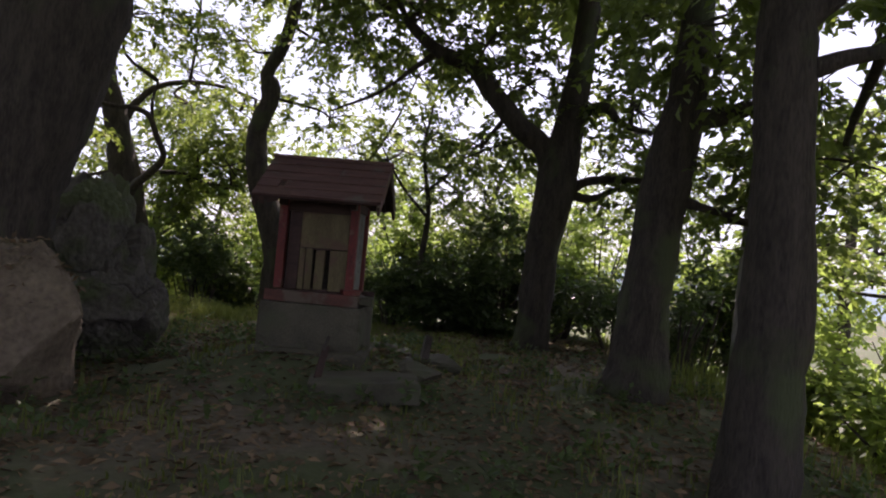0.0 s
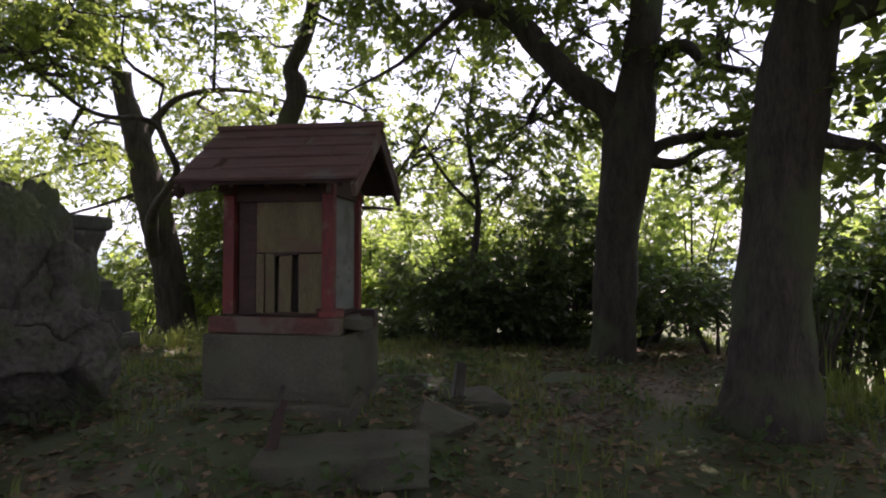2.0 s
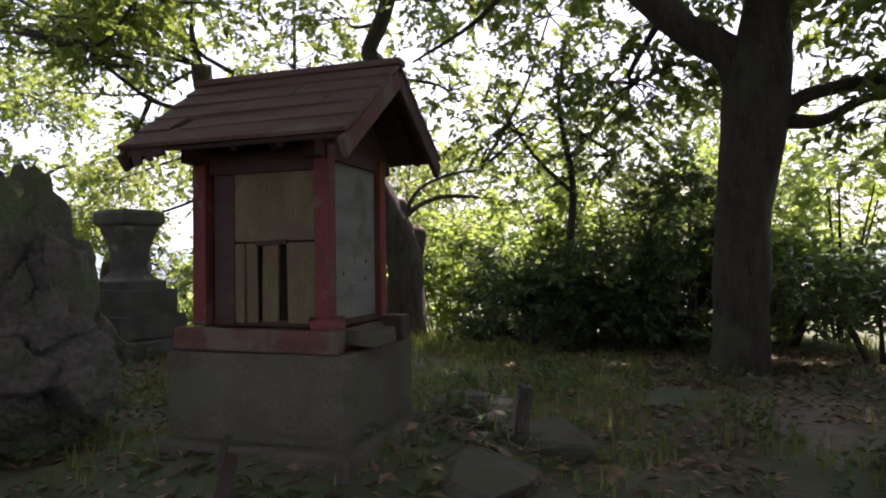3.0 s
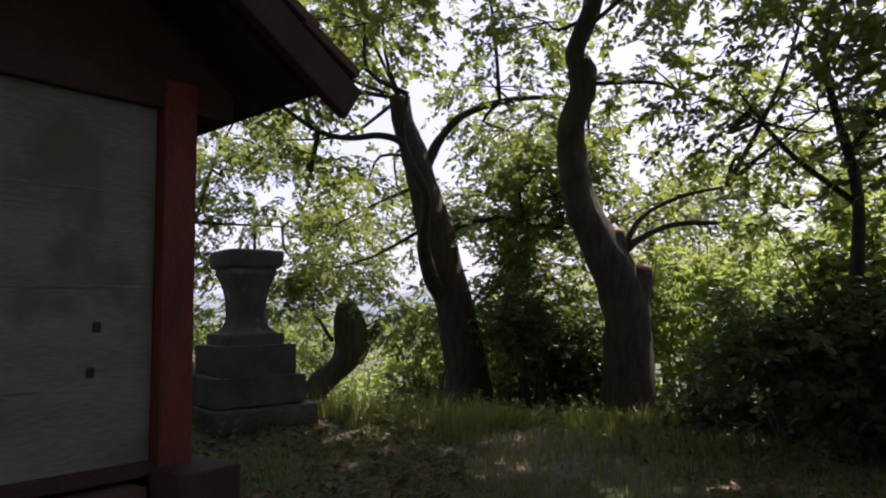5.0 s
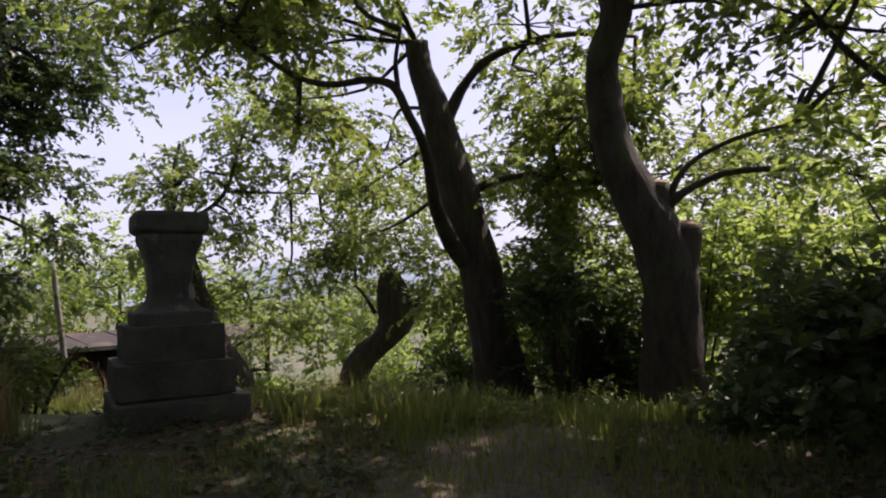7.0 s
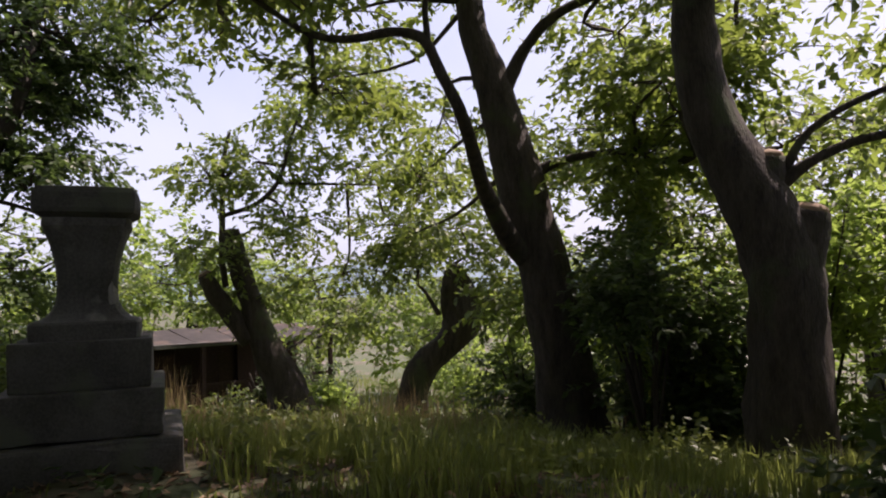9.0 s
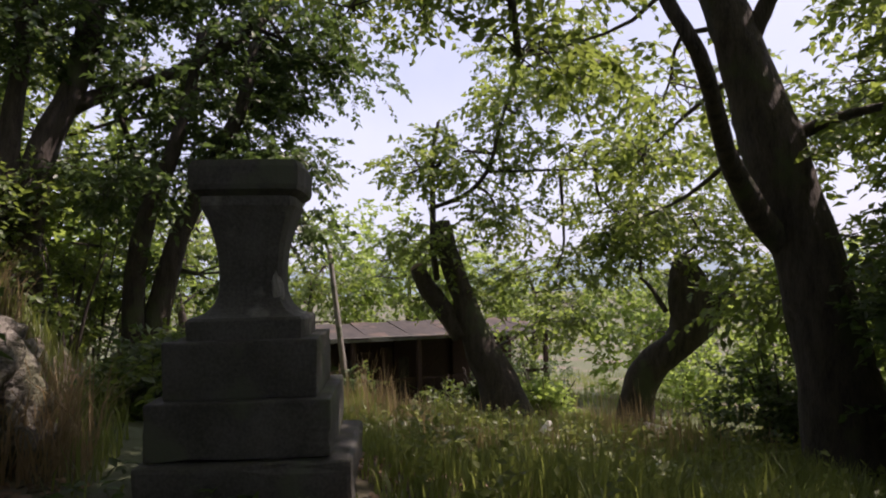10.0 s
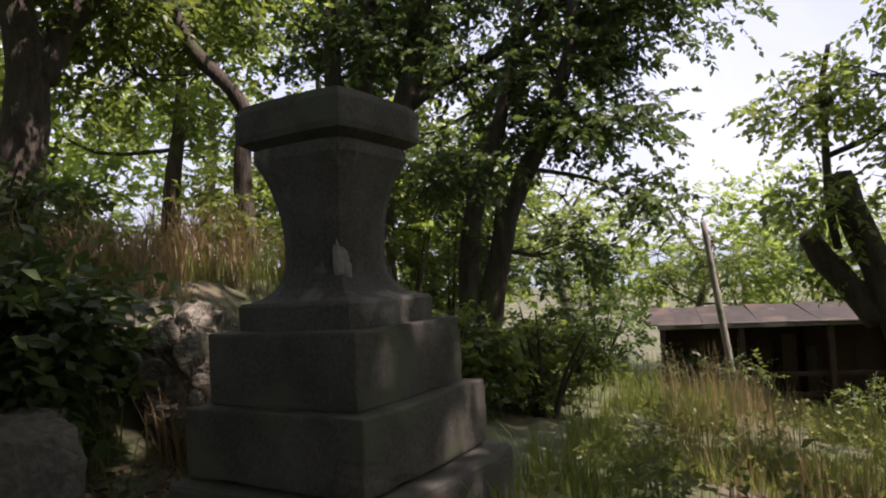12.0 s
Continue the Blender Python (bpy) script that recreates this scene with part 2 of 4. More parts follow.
def blob_points(n, centre, radius, hollow=0.35):
    d = unit(rng.normal(size=(n, 3)))
    r = (hollow + (1 - hollow) * rng.random(n) ** 0.6)[:, None]
    return np.array(centre) + d * r * np.array(radius), d


def sprays(points, outward, per, spread, leaf, droop=0.25, flat=0.75):
    """Twigs at points, each with leaves on both sides. Returns leaves and twigs as arrays."""
    n = len(points)
    along = unit(outward * np.array([1, 1, 0.35]) + rng.normal(size=(n, 3)) * 0.55 + np.array([0, 0, -droop]))
    s = (np.arange(per) + 0.5) / per
    at = points[:, None, :] + along[:, None, :] * (s * spread)[None, :, None] * rng.uniform(0.6, 1.25, (n, 1, 1))
    at[:, :, 2] -= (s ** 2)[None, :] * spread * droop * 0.6
    sideways = unit(np.cross(along, np.array([0, 0, 1.0])))
    sign = np.where(np.arange(per) % 2 == 0, 1.0, -1.0)
    d = along[:, None, :] * 0.55 + sideways[:, None, :] * sign[None, :, None] * 0.8 + rng.normal(size=(n, per, 3)) * 0.35
    d[:, :, 2] -= droop
    d = unit(d.reshape(-1, 3))
    up = unit(np.array([0, 0, flat]) + rng.normal(size=d.shape) * 0.42)
    size = leaf * rng.uniform(0.65, 1.25, len(d))
    lv = leaf_arrays(at.reshape(-1, 3), d, up, size, size * 0.6)
    a, b = points - along * 0.1, at[:, -1, :]
    w = 0.006
    q = np.stack([a + [w, 0, 0], a + [-w * 0.5, w, 0], a + [-w * 0.5, -w, 0], b], 1).reshape(-1, 3)
    k = np.arange(n)[:, None] * 4
    tw = np.stack([k + [0, 1, 3], k + [1, 2, 3], k + [2, 0, 3]], 1).reshape(-1, 3)
    return lv, (q, tw)


def crown(tree, clumps, material, leaf=0.12, per=14, spread=0.6, droop=0.25, anchors=(), hollow=0.3, twig_material=BARK, flat=0.75, dense=1.0):
    """A crown of clumps (x, y, z, rx, ry, rz, sprays), borne by boughs that leave the nearest limb."""
    o = np.array(tree.matrix_world.translation)
    leaves, twigs = [], []
    for x, y, z, rx, ry, rz, n in clumps:
        p, d = blob_points(int(n * dense), (x, y, z), (rx, ry, rz), hollow)
        lump = np.array([noise.noise(Vector(q * 1.1)) for q in p])
        keep = lump > -0.06
        p, d = p[keep] - o, d[keep]
        lv, tw = sprays(p, d, per, spread, leaf, droop, flat)
        leaves.append(lv)
        twigs.append(tw)
        if len(anchors):
            c = np.array((x, y, z))
            a = min(anchors, key=lambda q: np.linalg.norm(np.array(q[:3]) - c))
            a = np.array(a[:3])
            m = (a + c) / 2 + rng.normal(size=3) * 0.2
            twigs.append(tube_arrays([(*(a - o), 0.045), (*(m - o), 0.032), (*(c - o), 0.018)], 5, 3))
            for j in rng.choice(len(p), min(7, len(p)), replace=False):
                k = (c - o + p[j]) / 2 + rng.normal(size=3) * 0.12
                twigs.append(tube_arrays([(*(c - o), 0.018), (*k, 0.012), (*p[j], 0.005)], 4, 2))
    v, t = joined(leaves)
    ob = bulk("crown", v, t, material, tree)
    ob["kind"] = "stuff"
    v, t = joined(twigs)
    ob = bulk("twigwork", v, t, twig_material, tree)
    ob["kind"] = "stuff"


# Ground
KNOT_U = [-60, -20, 0, 4, 9, 12.0, 15.2, 17.6, 24, 40, 80, 200]
KNOT_Z = [-1.5, -0.3, 0, 0.26, 0.34, 0.32, -0.4, -0.7, -2.2, -3.4, -5.5, -9]


def ease(t):
    t = min(1.0, max(0.0, t))
    return t * t * (3 - 2 * t)


def ground_z(x, y):
    u = -0.6 * x + 0.8 * y
    z = float(np.interp(u, KNOT_U, KNOT_Z))
    z += 0.4 * math.exp(-((x + 1.15) ** 2 + (y - 6.75) ** 2) / 1.3)
    z += 0.16 * math.exp(-((x + 5.3) ** 2 + (y - 10.3) ** 2) / 1.0)
    z -= 0.3 * max(0.0, x - 2.6) * ease((x - 2.6) / 3) * (1 - ease((x - 12) / 20))
    z += 1.15 * ease((-4.9 - x) / 1.6) * ease((9.0 - y) / 1.7) * (1 - ease((-11.5 - x) / 4))
    r = math.hypot(x + 3, y - 8)
    z += (0.06 * noise.noise(Vector((x * 0.8, y * 0.8, 0))) + 0.03 * noise.noise(Vector((x * 2.7, y * 2.7, 4)))) * min(1.0, 12 / (r + 1))
    if r > 60:
        z += 4 * noise.noise(Vector((x * 0.012, y * 0.012, 2)))
    return z


N = 250
sx = np.sinh(np.linspace(-1, 1, N) * 7.2)
gx, gy = -3 + 0.95 * sx, 9 + 0.95 * sx
gv = [(x, y, ground_z(x, y)) for x in gx for y in gy]
i, j = np.meshgrid(np.arange(N - 1), np.arange(N - 1), indexing="ij")
k = (i * N + j).ravel()
quads = np.stack([k, k + N, k + N + 1, k + 1], 1)
ground = bulk("ground", np.array(gv), quads, EARTH, None, True)
tagged(ground, "dark earth slope with leaf litter and patches of moss", "ground", kind="structure")


def on_ground(xy):
    return np.array([(x, y, ground_z(x, y)) for x, y in xy])


# Far hills, with the haze of distance painted into their colour
hv, hq = [], []
for a in range(121):
    ang = math.radians(40 + a * 1.4)
    h = 10 + 14 * (0.5 + noise.noise(Vector((a * 0.11, 3, 0)))) + 4 * noise.noise(Vector((a * 0.5, 7, 0)))
    for rad, z in ((520, -14), (560, h), (640, h * 0.7), (700, -14)):
        hv.append((-3 + rad * math.cos(ang), 9 + rad * math.sin(ang), z))
for a in range(120):
    for b in range(3):
        hq.append((a * 4 + b, a * 4 + b + 4, a * 4 + b + 5, a * 4 + b + 1))
hills = bulk("backdrop", np.array(hv), np.array(hq), HAZED_HILL, None, True)
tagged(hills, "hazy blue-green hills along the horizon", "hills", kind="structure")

# Trees
def tree(at, label, runs, clumps, material, group="", bark=BARK, dense=2.0, **more):
    """A tree: its trunk and limbs as runs (name, points), then its crown."""
    t = thing("tree", at, label, "tree", group)
    ends = []
    for name, pts in runs:
        piece = limb(name, pts, t, bark, 14 if name == "trunk" else 9)
        if name == "stub":
            (x, y, z, r), q = pts[-1], pts[-2]
            up = (Vector((x, y, z)) - Vector(q[:3])).normalized()
            limb("torn_end", [(x - up.x * 0.05, y - up.y * 0.05, z - up.z * 0.05, r * 1.03), (x + up.x * 0.05, y + up.y * 0.05, z + up.z * 0.05, r * 0.8), (x + up.x * 0.09, y + up.y * 0.09, z + up.z * 0.09, r * 0.2)], t, CUT_WOOD, 9)
        ends += [q for q in smoothed(pts, 3)]
    if clumps:
        crown(t, clumps, material, anchors=ends, dense=dense, **more)
    return t


tree((1.5, 11.06, 0.3), "dark oak with a forked trunk and crooked limbs", [
    ("trunk", [(1.48, 11.06, 0.12, 0.348), (1.51, 11.05, 0.74, 0.279), (1.57, 11.05, 1.98, 0.279), (1.70, 11.02, 3.06, 0.329), (1.80, 11.01, 3.76, 0.255), (1.91, 10.99, 4.60, 0.212), (1.98, 10.98, 5.53, 0.193), (2.07, 10.96, 7.00, 0.155)]),
    ("limb", [(1.65, 11.03, 3.26, 0.233), (1.42, 11.07, 3.62, 0.187), (1.00, 11.13, 3.96, 0.178), (0.54, 11.21, 4.48, 0.168), (0.22, 11.26, 4.87, 0.146), (-0.44, 11.36, 5.14, 0.115), (-0.95, 11.45, 5.60, 0.083)]),
    ("limb", [(1.87, 11.00, 2.86, 0.116), (2.12, 10.96, 3.06, 0.077), (2.56, 10.89, 3.14, 0.068), (3.05, 10.81, 3.15, 0.052)]),
    ("limb", [(1.87, 11.00, 2.86, 0.096), (2.27, 10.93, 2.81, 0.061), (2.63, 10.88, 2.98, 0.045), (3.04, 10.81, 2.99, 0.037)]),
    ("limb", [(2.02, 10.97, 4.21, 0.096), (2.38, 10.91, 4.29, 0.084), (2.63, 10.88, 4.05, 0.061), (3.12, 10.80, 3.90, 0.045)]),
    ("limb", [(-0.44, 11.36, 5.09, 0.066), (-0.91, 11.44, 4.72, 0.037), (-1.38, 11.51, 4.36, 0.029), (-2.18, 11.64, 4.02, 0.017)]),
], [(-1.0, 11.5, 6.0, 1.6, 1.5, 1.0, 170), (0.4, 11.4, 5.3, 1.0, 1.2, 0.7, 90), (1.2, 11.8, 4.8, 0.9, 0.9, 0.7, 60), (2.9, 11.0, 4.3, 1.0, 1.0, 0.7, 90), (3.3, 10.9, 3.0, 0.8, 0.9, 0.7, 90),
    (2.0, 11.5, 7.6, 2.6, 2.4, 1.2, 320), (3.8, 11.6, 5.8, 1.4, 1.4, 0.8, 130), (-2.6, 11.4, 6.9, 1.6, 1.6, 0.8, 130), (0.6, 12.2, 3.7, 0.9, 0.8, 0.6, 80),
    # high clumps added above the view to shade the ground
    (1.2, 15.0, 8.5, 1.8, 1.6, 0.5, 230), (-1.4, 15.4, 8.7, 1.7, 1.5, 0.5, 210), (3.6, 15.0, 8.3, 1.7, 1.5, 0.5, 200), (0.2, 17.2, 8.9, 1.8, 1.4, 0.5, 200), (2.6, 17.2, 8.8, 1.8, 1.4, 0.5, 190), (-2.4, 17.4, 9.1, 1.5, 1.3, 0.5, 130)], LEAF_OAK, leaf=0.15, dense=1.35)

tree((2.2, 7.5, 0.3), "thick upright oak trunk with a limb bending away", [
    ("trunk", [(2.20, 7.52, 0.26, 0.412), (2.22, 7.51, 0.64, 0.325), (2.25, 7.50, 1.31, 0.278), (2.32, 7.48, 2.26, 0.260), (2.38, 7.46, 2.73, 0.255), (2.45, 7.44, 3.20, 0.248), (2.51, 7.42, 3.57, 0.215), (2.54, 7.41, 4.14, 0.183), (2.59, 7.40, 5.08, 0.150)]),
    ("limb", [(2.45, 7.42, 3.38, 0.165), (2.75, 7.33, 3.34, 0.104), (3.02, 7.24, 3.44, 0.090), (3.28, 7.16, 3.53, 0.075), (3.57, 7.07, 3.75, 0.061)]),
    ("limb", [(2.38, 7.44, 2.49, 0.094), (2.66, 7.36, 2.40, 0.051), (2.93, 7.27, 2.33, 0.036), (3.19, 7.19, 2.25, 0.022)]),
], [(3.6, 7.8, 3.9, 1.0, 0.9, 0.7, 110), (3.7, 7.9, 2.7, 1.0, 1.0, 0.6, 70), (4.4, 8.8, 3.2, 1.2, 1.2, 0.6, 70), (2.4, 7.0, 4.2, 0.9, 0.8, 0.5, 60), (4.8, 9.5, 2.2, 1.2, 1.3, 0.5, 60)], LEAF_OAK, leaf=0.14, dense=1.2)

tree((2.15, 4.6, 0.05), "knobbly dark tree trunk with spreading limbs", [
    ("trunk", [(2.20, 4.61, 0.00, 0.306), (2.22, 4.60, 0.45, 0.258), (2.25, 4.58, 1.02, 0.236), (2.26, 4.57, 1.44, 0.235), (2.25, 4.57, 1.97, 0.202), (2.23, 4.58, 2.54, 0.193), (2.21, 4.59, 3.11, 0.195), (2.21, 4.59, 3.62, 0.178), (2.20, 4.59, 4.28, 0.161)]),
    ("limb", [(2.18, 4.59, 3.27, 0.143), (2.34, 4.51, 3.41, 0.094), (2.51, 4.44, 3.54, 0.074), (2.72, 4.34, 3.74, 0.054)]),
    ("limb", [(2.30, 4.53, 2.99, 0.075), (2.50, 4.44, 3.07, 0.059), (2.72, 4.34, 3.12, 0.047), (2.91, 4.25, 3.21, 0.032)]),
], [(3.4, 5.6, 3.6, 0.9, 1.0, 0.5, 70), (4.0, 6.8, 2.9, 1.0, 1.0, 0.6, 70), (2.0, 5.3, 4.0, 0.6, 0.6, 0.3, 40)], LEAF_OAK, leaf=0.13, dense=1.3)

tree((-3.55, 5.88, 0.4), "massive leaning tree trunk beside the boulders", [
    ("trunk", [(-3.85, 5.7, 0.3, 0.5), (-3.8, 5.72, 1.15, 0.44), (-3.74, 5.75, 1.9, 0.44), (-3.62, 5.83, 2.55, 0.48), (-3.52, 5.9, 3.25, 0.52), (-3.47, 5.92, 3.9, 0.52), (-3.42, 5.95, 5.2, 0.45)]),
], [(-3.0, 6.6, 6.3, 1.8, 1.8, 0.9, 160)], LEAF_SHADED, leaf=0.16)

tree((-4.0, 16.35, -0.5), "winding old cherry trunk with sawn-off stubs", [
    ("trunk", [(-3.96, 16.37, -0.88, 0.610), (-4.00, 16.35, -0.25, 0.451), (-3.99, 16.35, 0.88, 0.373), (-4.03, 16.34, 1.71, 0.377), (-4.29, 16.21, 2.48, 0.319), (-4.56, 16.07, 3.19, 0.268), (-4.68, 16.01, 3.99, 0.245), (-4.67, 16.02, 4.53, 0.220), (-4.50, 16.10, 5.05, 0.211), (-4.50, 16.10, 5.46, 0.230), (-4.59, 16.06, 5.75, 0.160), (-4.38, 16.16, 6.32, 0.160), (-4.20, 16.25, 7.03, 0.151), (-3.98, 16.36, 8.78, 0.117)]),
    ("stub", [(-3.94, 16.38, 1.21, 0.249), (-3.85, 16.42, 1.71, 0.233), (-3.79, 16.45, 2.00, 0.208), (-3.76, 16.47, 2.14, 0.183)]),
    ("stub", [(-4.12, 16.29, 2.22, 0.194), (-4.08, 16.31, 2.56, 0.169), (-4.08, 16.31, 2.71, 0.153)]),
    ("limb", [(-4.00, 16.35, 2.43, 0.084), (-3.70, 16.49, 2.66, 0.054), (-3.21, 16.74, 2.83, 0.045), (-2.35, 17.16, 2.78, 0.032), (-1.85, 17.41, 2.61, 0.020)]),
    ("limb", [(-4.00, 16.35, 2.47, 0.059), (-3.73, 16.48, 2.96, 0.038), (-3.19, 16.75, 3.26, 0.033), (-2.58, 17.05, 3.38, 0.020)]),
], [(-2.3, 17.2, 3.7, 1.3, 1.2, 0.7, 35), (-1.3, 17.4, 4.4, 1.4, 1.2, 0.7, 40), (-3.2, 16.9, 5.0, 1.3, 1.1, 0.7, 70), (-5.3, 16.4, 6.6, 1.4, 1.2, 0.6, 80), (-2.8, 16.2, 6.7, 1.5, 1.3, 0.7, 100),
    # the clumps at y 14.6 and 16.2 above z 8.5 are added unseen for shade
    (-4.2, 16.6, 8.6, 2.6, 2.2, 1.0, 170), (-3.0, 14.6, 8.6, 1.6, 1.5, 0.6, 120), (-1.8, 16.2, 8.9, 1.7, 1.6, 0.6, 130), (-1.0, 16.0, 6.0, 1.2, 1.2, 0.6, 70)], LEAF_CHERRY, leaf=0.16, per=12)

tree((-7.35, 16.7, -0.7), "leaning cherry trunk with a broken mossy top", [
    ("trunk", [(-7.18, 16.85, -1.36, 0.868), (-7.32, 16.72, -0.56, 0.514), (-7.45, 16.60, 0.76, 0.396), (-7.64, 16.43, 2.01, 0.347), (-7.81, 16.28, 2.97, 0.361), (-7.96, 16.15, 3.72, 0.299), (-8.11, 16.01, 4.55, 0.269), (-8.27, 15.87, 5.21, 0.217), (-8.32, 15.82, 5.72, 0.207)]),
    ("limb", [(-7.72, 16.36, 1.7, 0.14), (-7.56, 15.81, 2.13, 0.15), (-7.04, 14.99, 2.64, 0.105), (-6.33, 14.24, 2.97, 0.08), (-5.85, 13.70, 3.25, 0.066), (-5.98, 13.55, 3.67, 0.06), (-6.09, 13.43, 4.00, 0.058), (-6.29, 13.21, 4.10, 0.05), (-6.61, 12.85, 4.05, 0.043), (-6.89, 12.53, 4.14, 0.037), (-7.22, 12.17, 4.47, 0.031), (-7.51, 11.83, 4.84, 0.024)]),
    ("limb", [(-7.98, 16.13, 4.27, 0.129), (-7.75, 16.34, 4.87, 0.092), (-7.42, 16.63, 5.35, 0.076), (-6.85, 17.14, 5.65, 0.065), (-6.21, 17.72, 5.74, 0.049), (-5.50, 18.36, 5.63, 0.032)]),
    ("limb", [(-7.73, 16.35, 3.02, 0.117), (-7.37, 16.67, 3.23, 0.064), (-6.82, 17.17, 3.32, 0.042), (-6.35, 17.59, 3.15, 0.026)]),
    ("limb", [(-6.05, 13.47, 3.91, 0.038), (-6.07, 13.45, 4.33, 0.03), (-6.02, 13.5, 4.74, 0.023)]),
], [(-9.6, 14.4, 5.7, 1.3, 1.2, 0.55, 90), (-10.8, 13.2, 6.2, 1.3, 1.2, 0.6, 80), (-9.0, 15.4, 6.6, 1.4, 1.3, 0.6, 90), (-7.0, 17.2, 6.0, 1.3, 1.2, 0.5, 80), (-5.8, 17.9, 5.2, 1.1, 1.0, 0.6, 80),
    # the clump at z 8.4 is added out of view to shade the pedestal
    (-6.1, 17.4, 4.2, 1.3, 1.1, 0.7, 230), (-7.0, 17.6, 5.2, 1.2, 1.0, 0.5, 90), (-6.8, 17.4, 3.2, 1.1, 1.0, 0.6, 110), (-5.0, 18.4, 3.2, 1.2, 1.1, 0.6, 80), (-6.2, 15.4, 8.4, 1.8, 1.8, 0.6, 160), (-5.6, 17.0, 3.6, 0.8, 0.8, 0.5, 60), (-7.5, 12.9, 3.7, 0.7, 0.7, 0.25, 22), (-7.2, 12.2, 4.8, 0.8, 0.7, 0.3, 40), (-9.6, 16.2, 4.3, 1.2, 1.1, 0.6, 60),
    (-6.6, 11.9, 5.5, 1.1, 1.0, 0.35, 60), (-8.2, 12.2, 5.5, 1.1, 1.0, 0.35, 90), (-6.6, 13.2, 5.9, 1.3, 1.0, 0.4, 85), (-7.6, 14.6, 7.4, 1.5, 1.3, 0.5, 120), (-9.4, 15.2, 8.2, 1.6, 1.4, 0.5, 120), (-8.6, 13.2, 5.9, 1.1, 1.0, 0.4, 90), (-11.8, 15.4, 5.4, 1.3, 1.2, 0.4, 30), (-11.0, 11.4, 6.2, 0.9, 0.8, 0.4, 50), (-10.65, 12.1, 6.0, 0.9, 0.9, 0.4, 55), (-10.2, 12.9, 6.1, 0.9, 0.9, 0.4, 55), (-9.9, 13.6, 6.5, 0.9, 0.9, 0.4, 50), (-10.8, 11.8, 5.4, 0.7, 0.6, 0.25, 24), (-10.2, 12.8, 5.4, 0.8, 0.7, 0.25, 24), (-11.5, 17.0, 3.6, 1.4, 1.2, 0.6, 70), (-9.4, 18.0, 3.2, 1.3, 1.2, 0.5, 60), (-12.6, 17.6, 2.6, 1.5, 1.3, 0.5, 70), (-11.0, 18.6, 4.6, 1.6, 1.4, 0.5, 60), (-6.4, 18.4, 2.9, 1.2, 1.2, 0.6, 90), (-5.4, 18.6, 4.4, 1.3, 1.2, 0.6, 90)], LEAF_CHERRY, leaf=0.15, per=12, dense=1.25)

tree((-15.65, 15.5, -1.4), "pruned cherry with a sawn limb and thin upright shoots", [
    ("trunk", [(-15.42, 16.01, -1.75, 0.660), (-15.47, 15.81, -0.79, 0.452), (-15.62, 15.40, 0.17, 0.351), (-15.73, 15.12, 1.14, 0.255), (-15.84, 14.83, 2.12, 0.244), (-15.88, 14.67, 2.80, 0.208)]),
    ("stub", [(-15.76, 15.12, 0.30, 0.272), (-15.88, 14.68, 0.91, 0.219), (-15.96, 14.34, 1.40, 0.207), (-16.01, 14.15, 1.80, 0.159)]),
    ("limb", [(-15.90, 14.58, 1.52, 0.073), (-15.92, 14.51, 2.25, 0.073), (-15.92, 14.52, 3.23, 0.067), (-15.91, 14.54, 4.34, 0.055), (-15.88, 14.68, 5.08, 0.037)]),
    ("limb", [(-15.91, 14.53, 3.14, 0.055), (-15.72, 15.28, 3.45, 0.055), (-15.59, 15.77, 4.05, 0.049), (-15.52, 16.03, 5.03, 0.043), (-15.42, 16.42, 6.13, 0.037), (-15.28, 16.93, 7.23, 0.025)]),
    ("limb", [(-15.59, 15.76, 3.93, 0.037), (-15.28, 16.93, 3.95, 0.030), (-14.98, 18.09, 3.97, 0.024)]),
], [(-15.8, 14.2, 4.0, 1.0, 0.9, 0.6, 45), (-15.7, 15.4, 4.4, 1.2, 1.2, 0.8, 75), (-15.4, 16.4, 5.4, 1.4, 1.3, 0.9, 95), (-15.2, 17.6, 4.4, 1.4, 1.3, 0.8, 85), (-15.3, 17.0, 6.7, 1.5, 1.5, 0.7, 95),
    (-15.6, 16.0, 2.9, 1.4, 1.4, 0.6, 80), (-16.2, 14.6, 2.3, 1.2, 1.2, 0.6, 60), (-15.0, 18.6, 3.0, 1.3, 1.2, 0.6, 70), (-15.6, 17.4, 1.8, 1.5, 1.5, 0.5, 70), (-16.8, 15.4, 1.2, 1.3, 1.3, 0.4, 60), (-16.6, 17.4, 0.5, 1.3, 1.3, 0.4, 60), (-13.8, 17.2, 5.6, 1.3, 1.3, 0.5, 70), (-12.8, 18.4, 3.8, 1.3, 1.3, 0.5, 70)], LEAF_CHERRY, leaf=0.16, per=12)

tree((-14.88, 18.86, -2.0), "bent dead stump with a burnt dark crown", [
    ("trunk", [(-14.90, 18.84, -2.60, 0.510), (-14.89, 18.86, -1.79, 0.423), (-14.84, 18.94, -1.12, 0.376), (-14.68, 19.18, -0.51, 0.369), (-14.37, 19.65, -0.05, 0.341), (-14.18, 19.95, 0.49, 0.48), (-14.20, 19.91, 1.17, 0.47), (-14.23, 19.87, 1.6, 0.36), (-14.3, 19.8, 1.95, 0.16)]),
    ("stub", [(-14.18, 19.94, 0.3, 0.34), (-13.93, 20.33, 0.72, 0.22), (-13.7, 20.67, 1.1, 0.16)]),
    ("limb", [(-14.47, 19.50, 0.70, 0.062), (-14.65, 19.23, 1.26, 0.048), (-14.76, 19.06, 1.47, 0.034)]),
], [(-14.2, 20.0, 2.9, 1.3, 1.3, 0.9, 150), (-14.9, 19.0, 2.2, 1.0, 1.0, 0.5, 70), (-13.4, 20.4, 1.6, 1.0, 1.0, 0.7, 80)], LEAF_OAK, leaf=0.15)

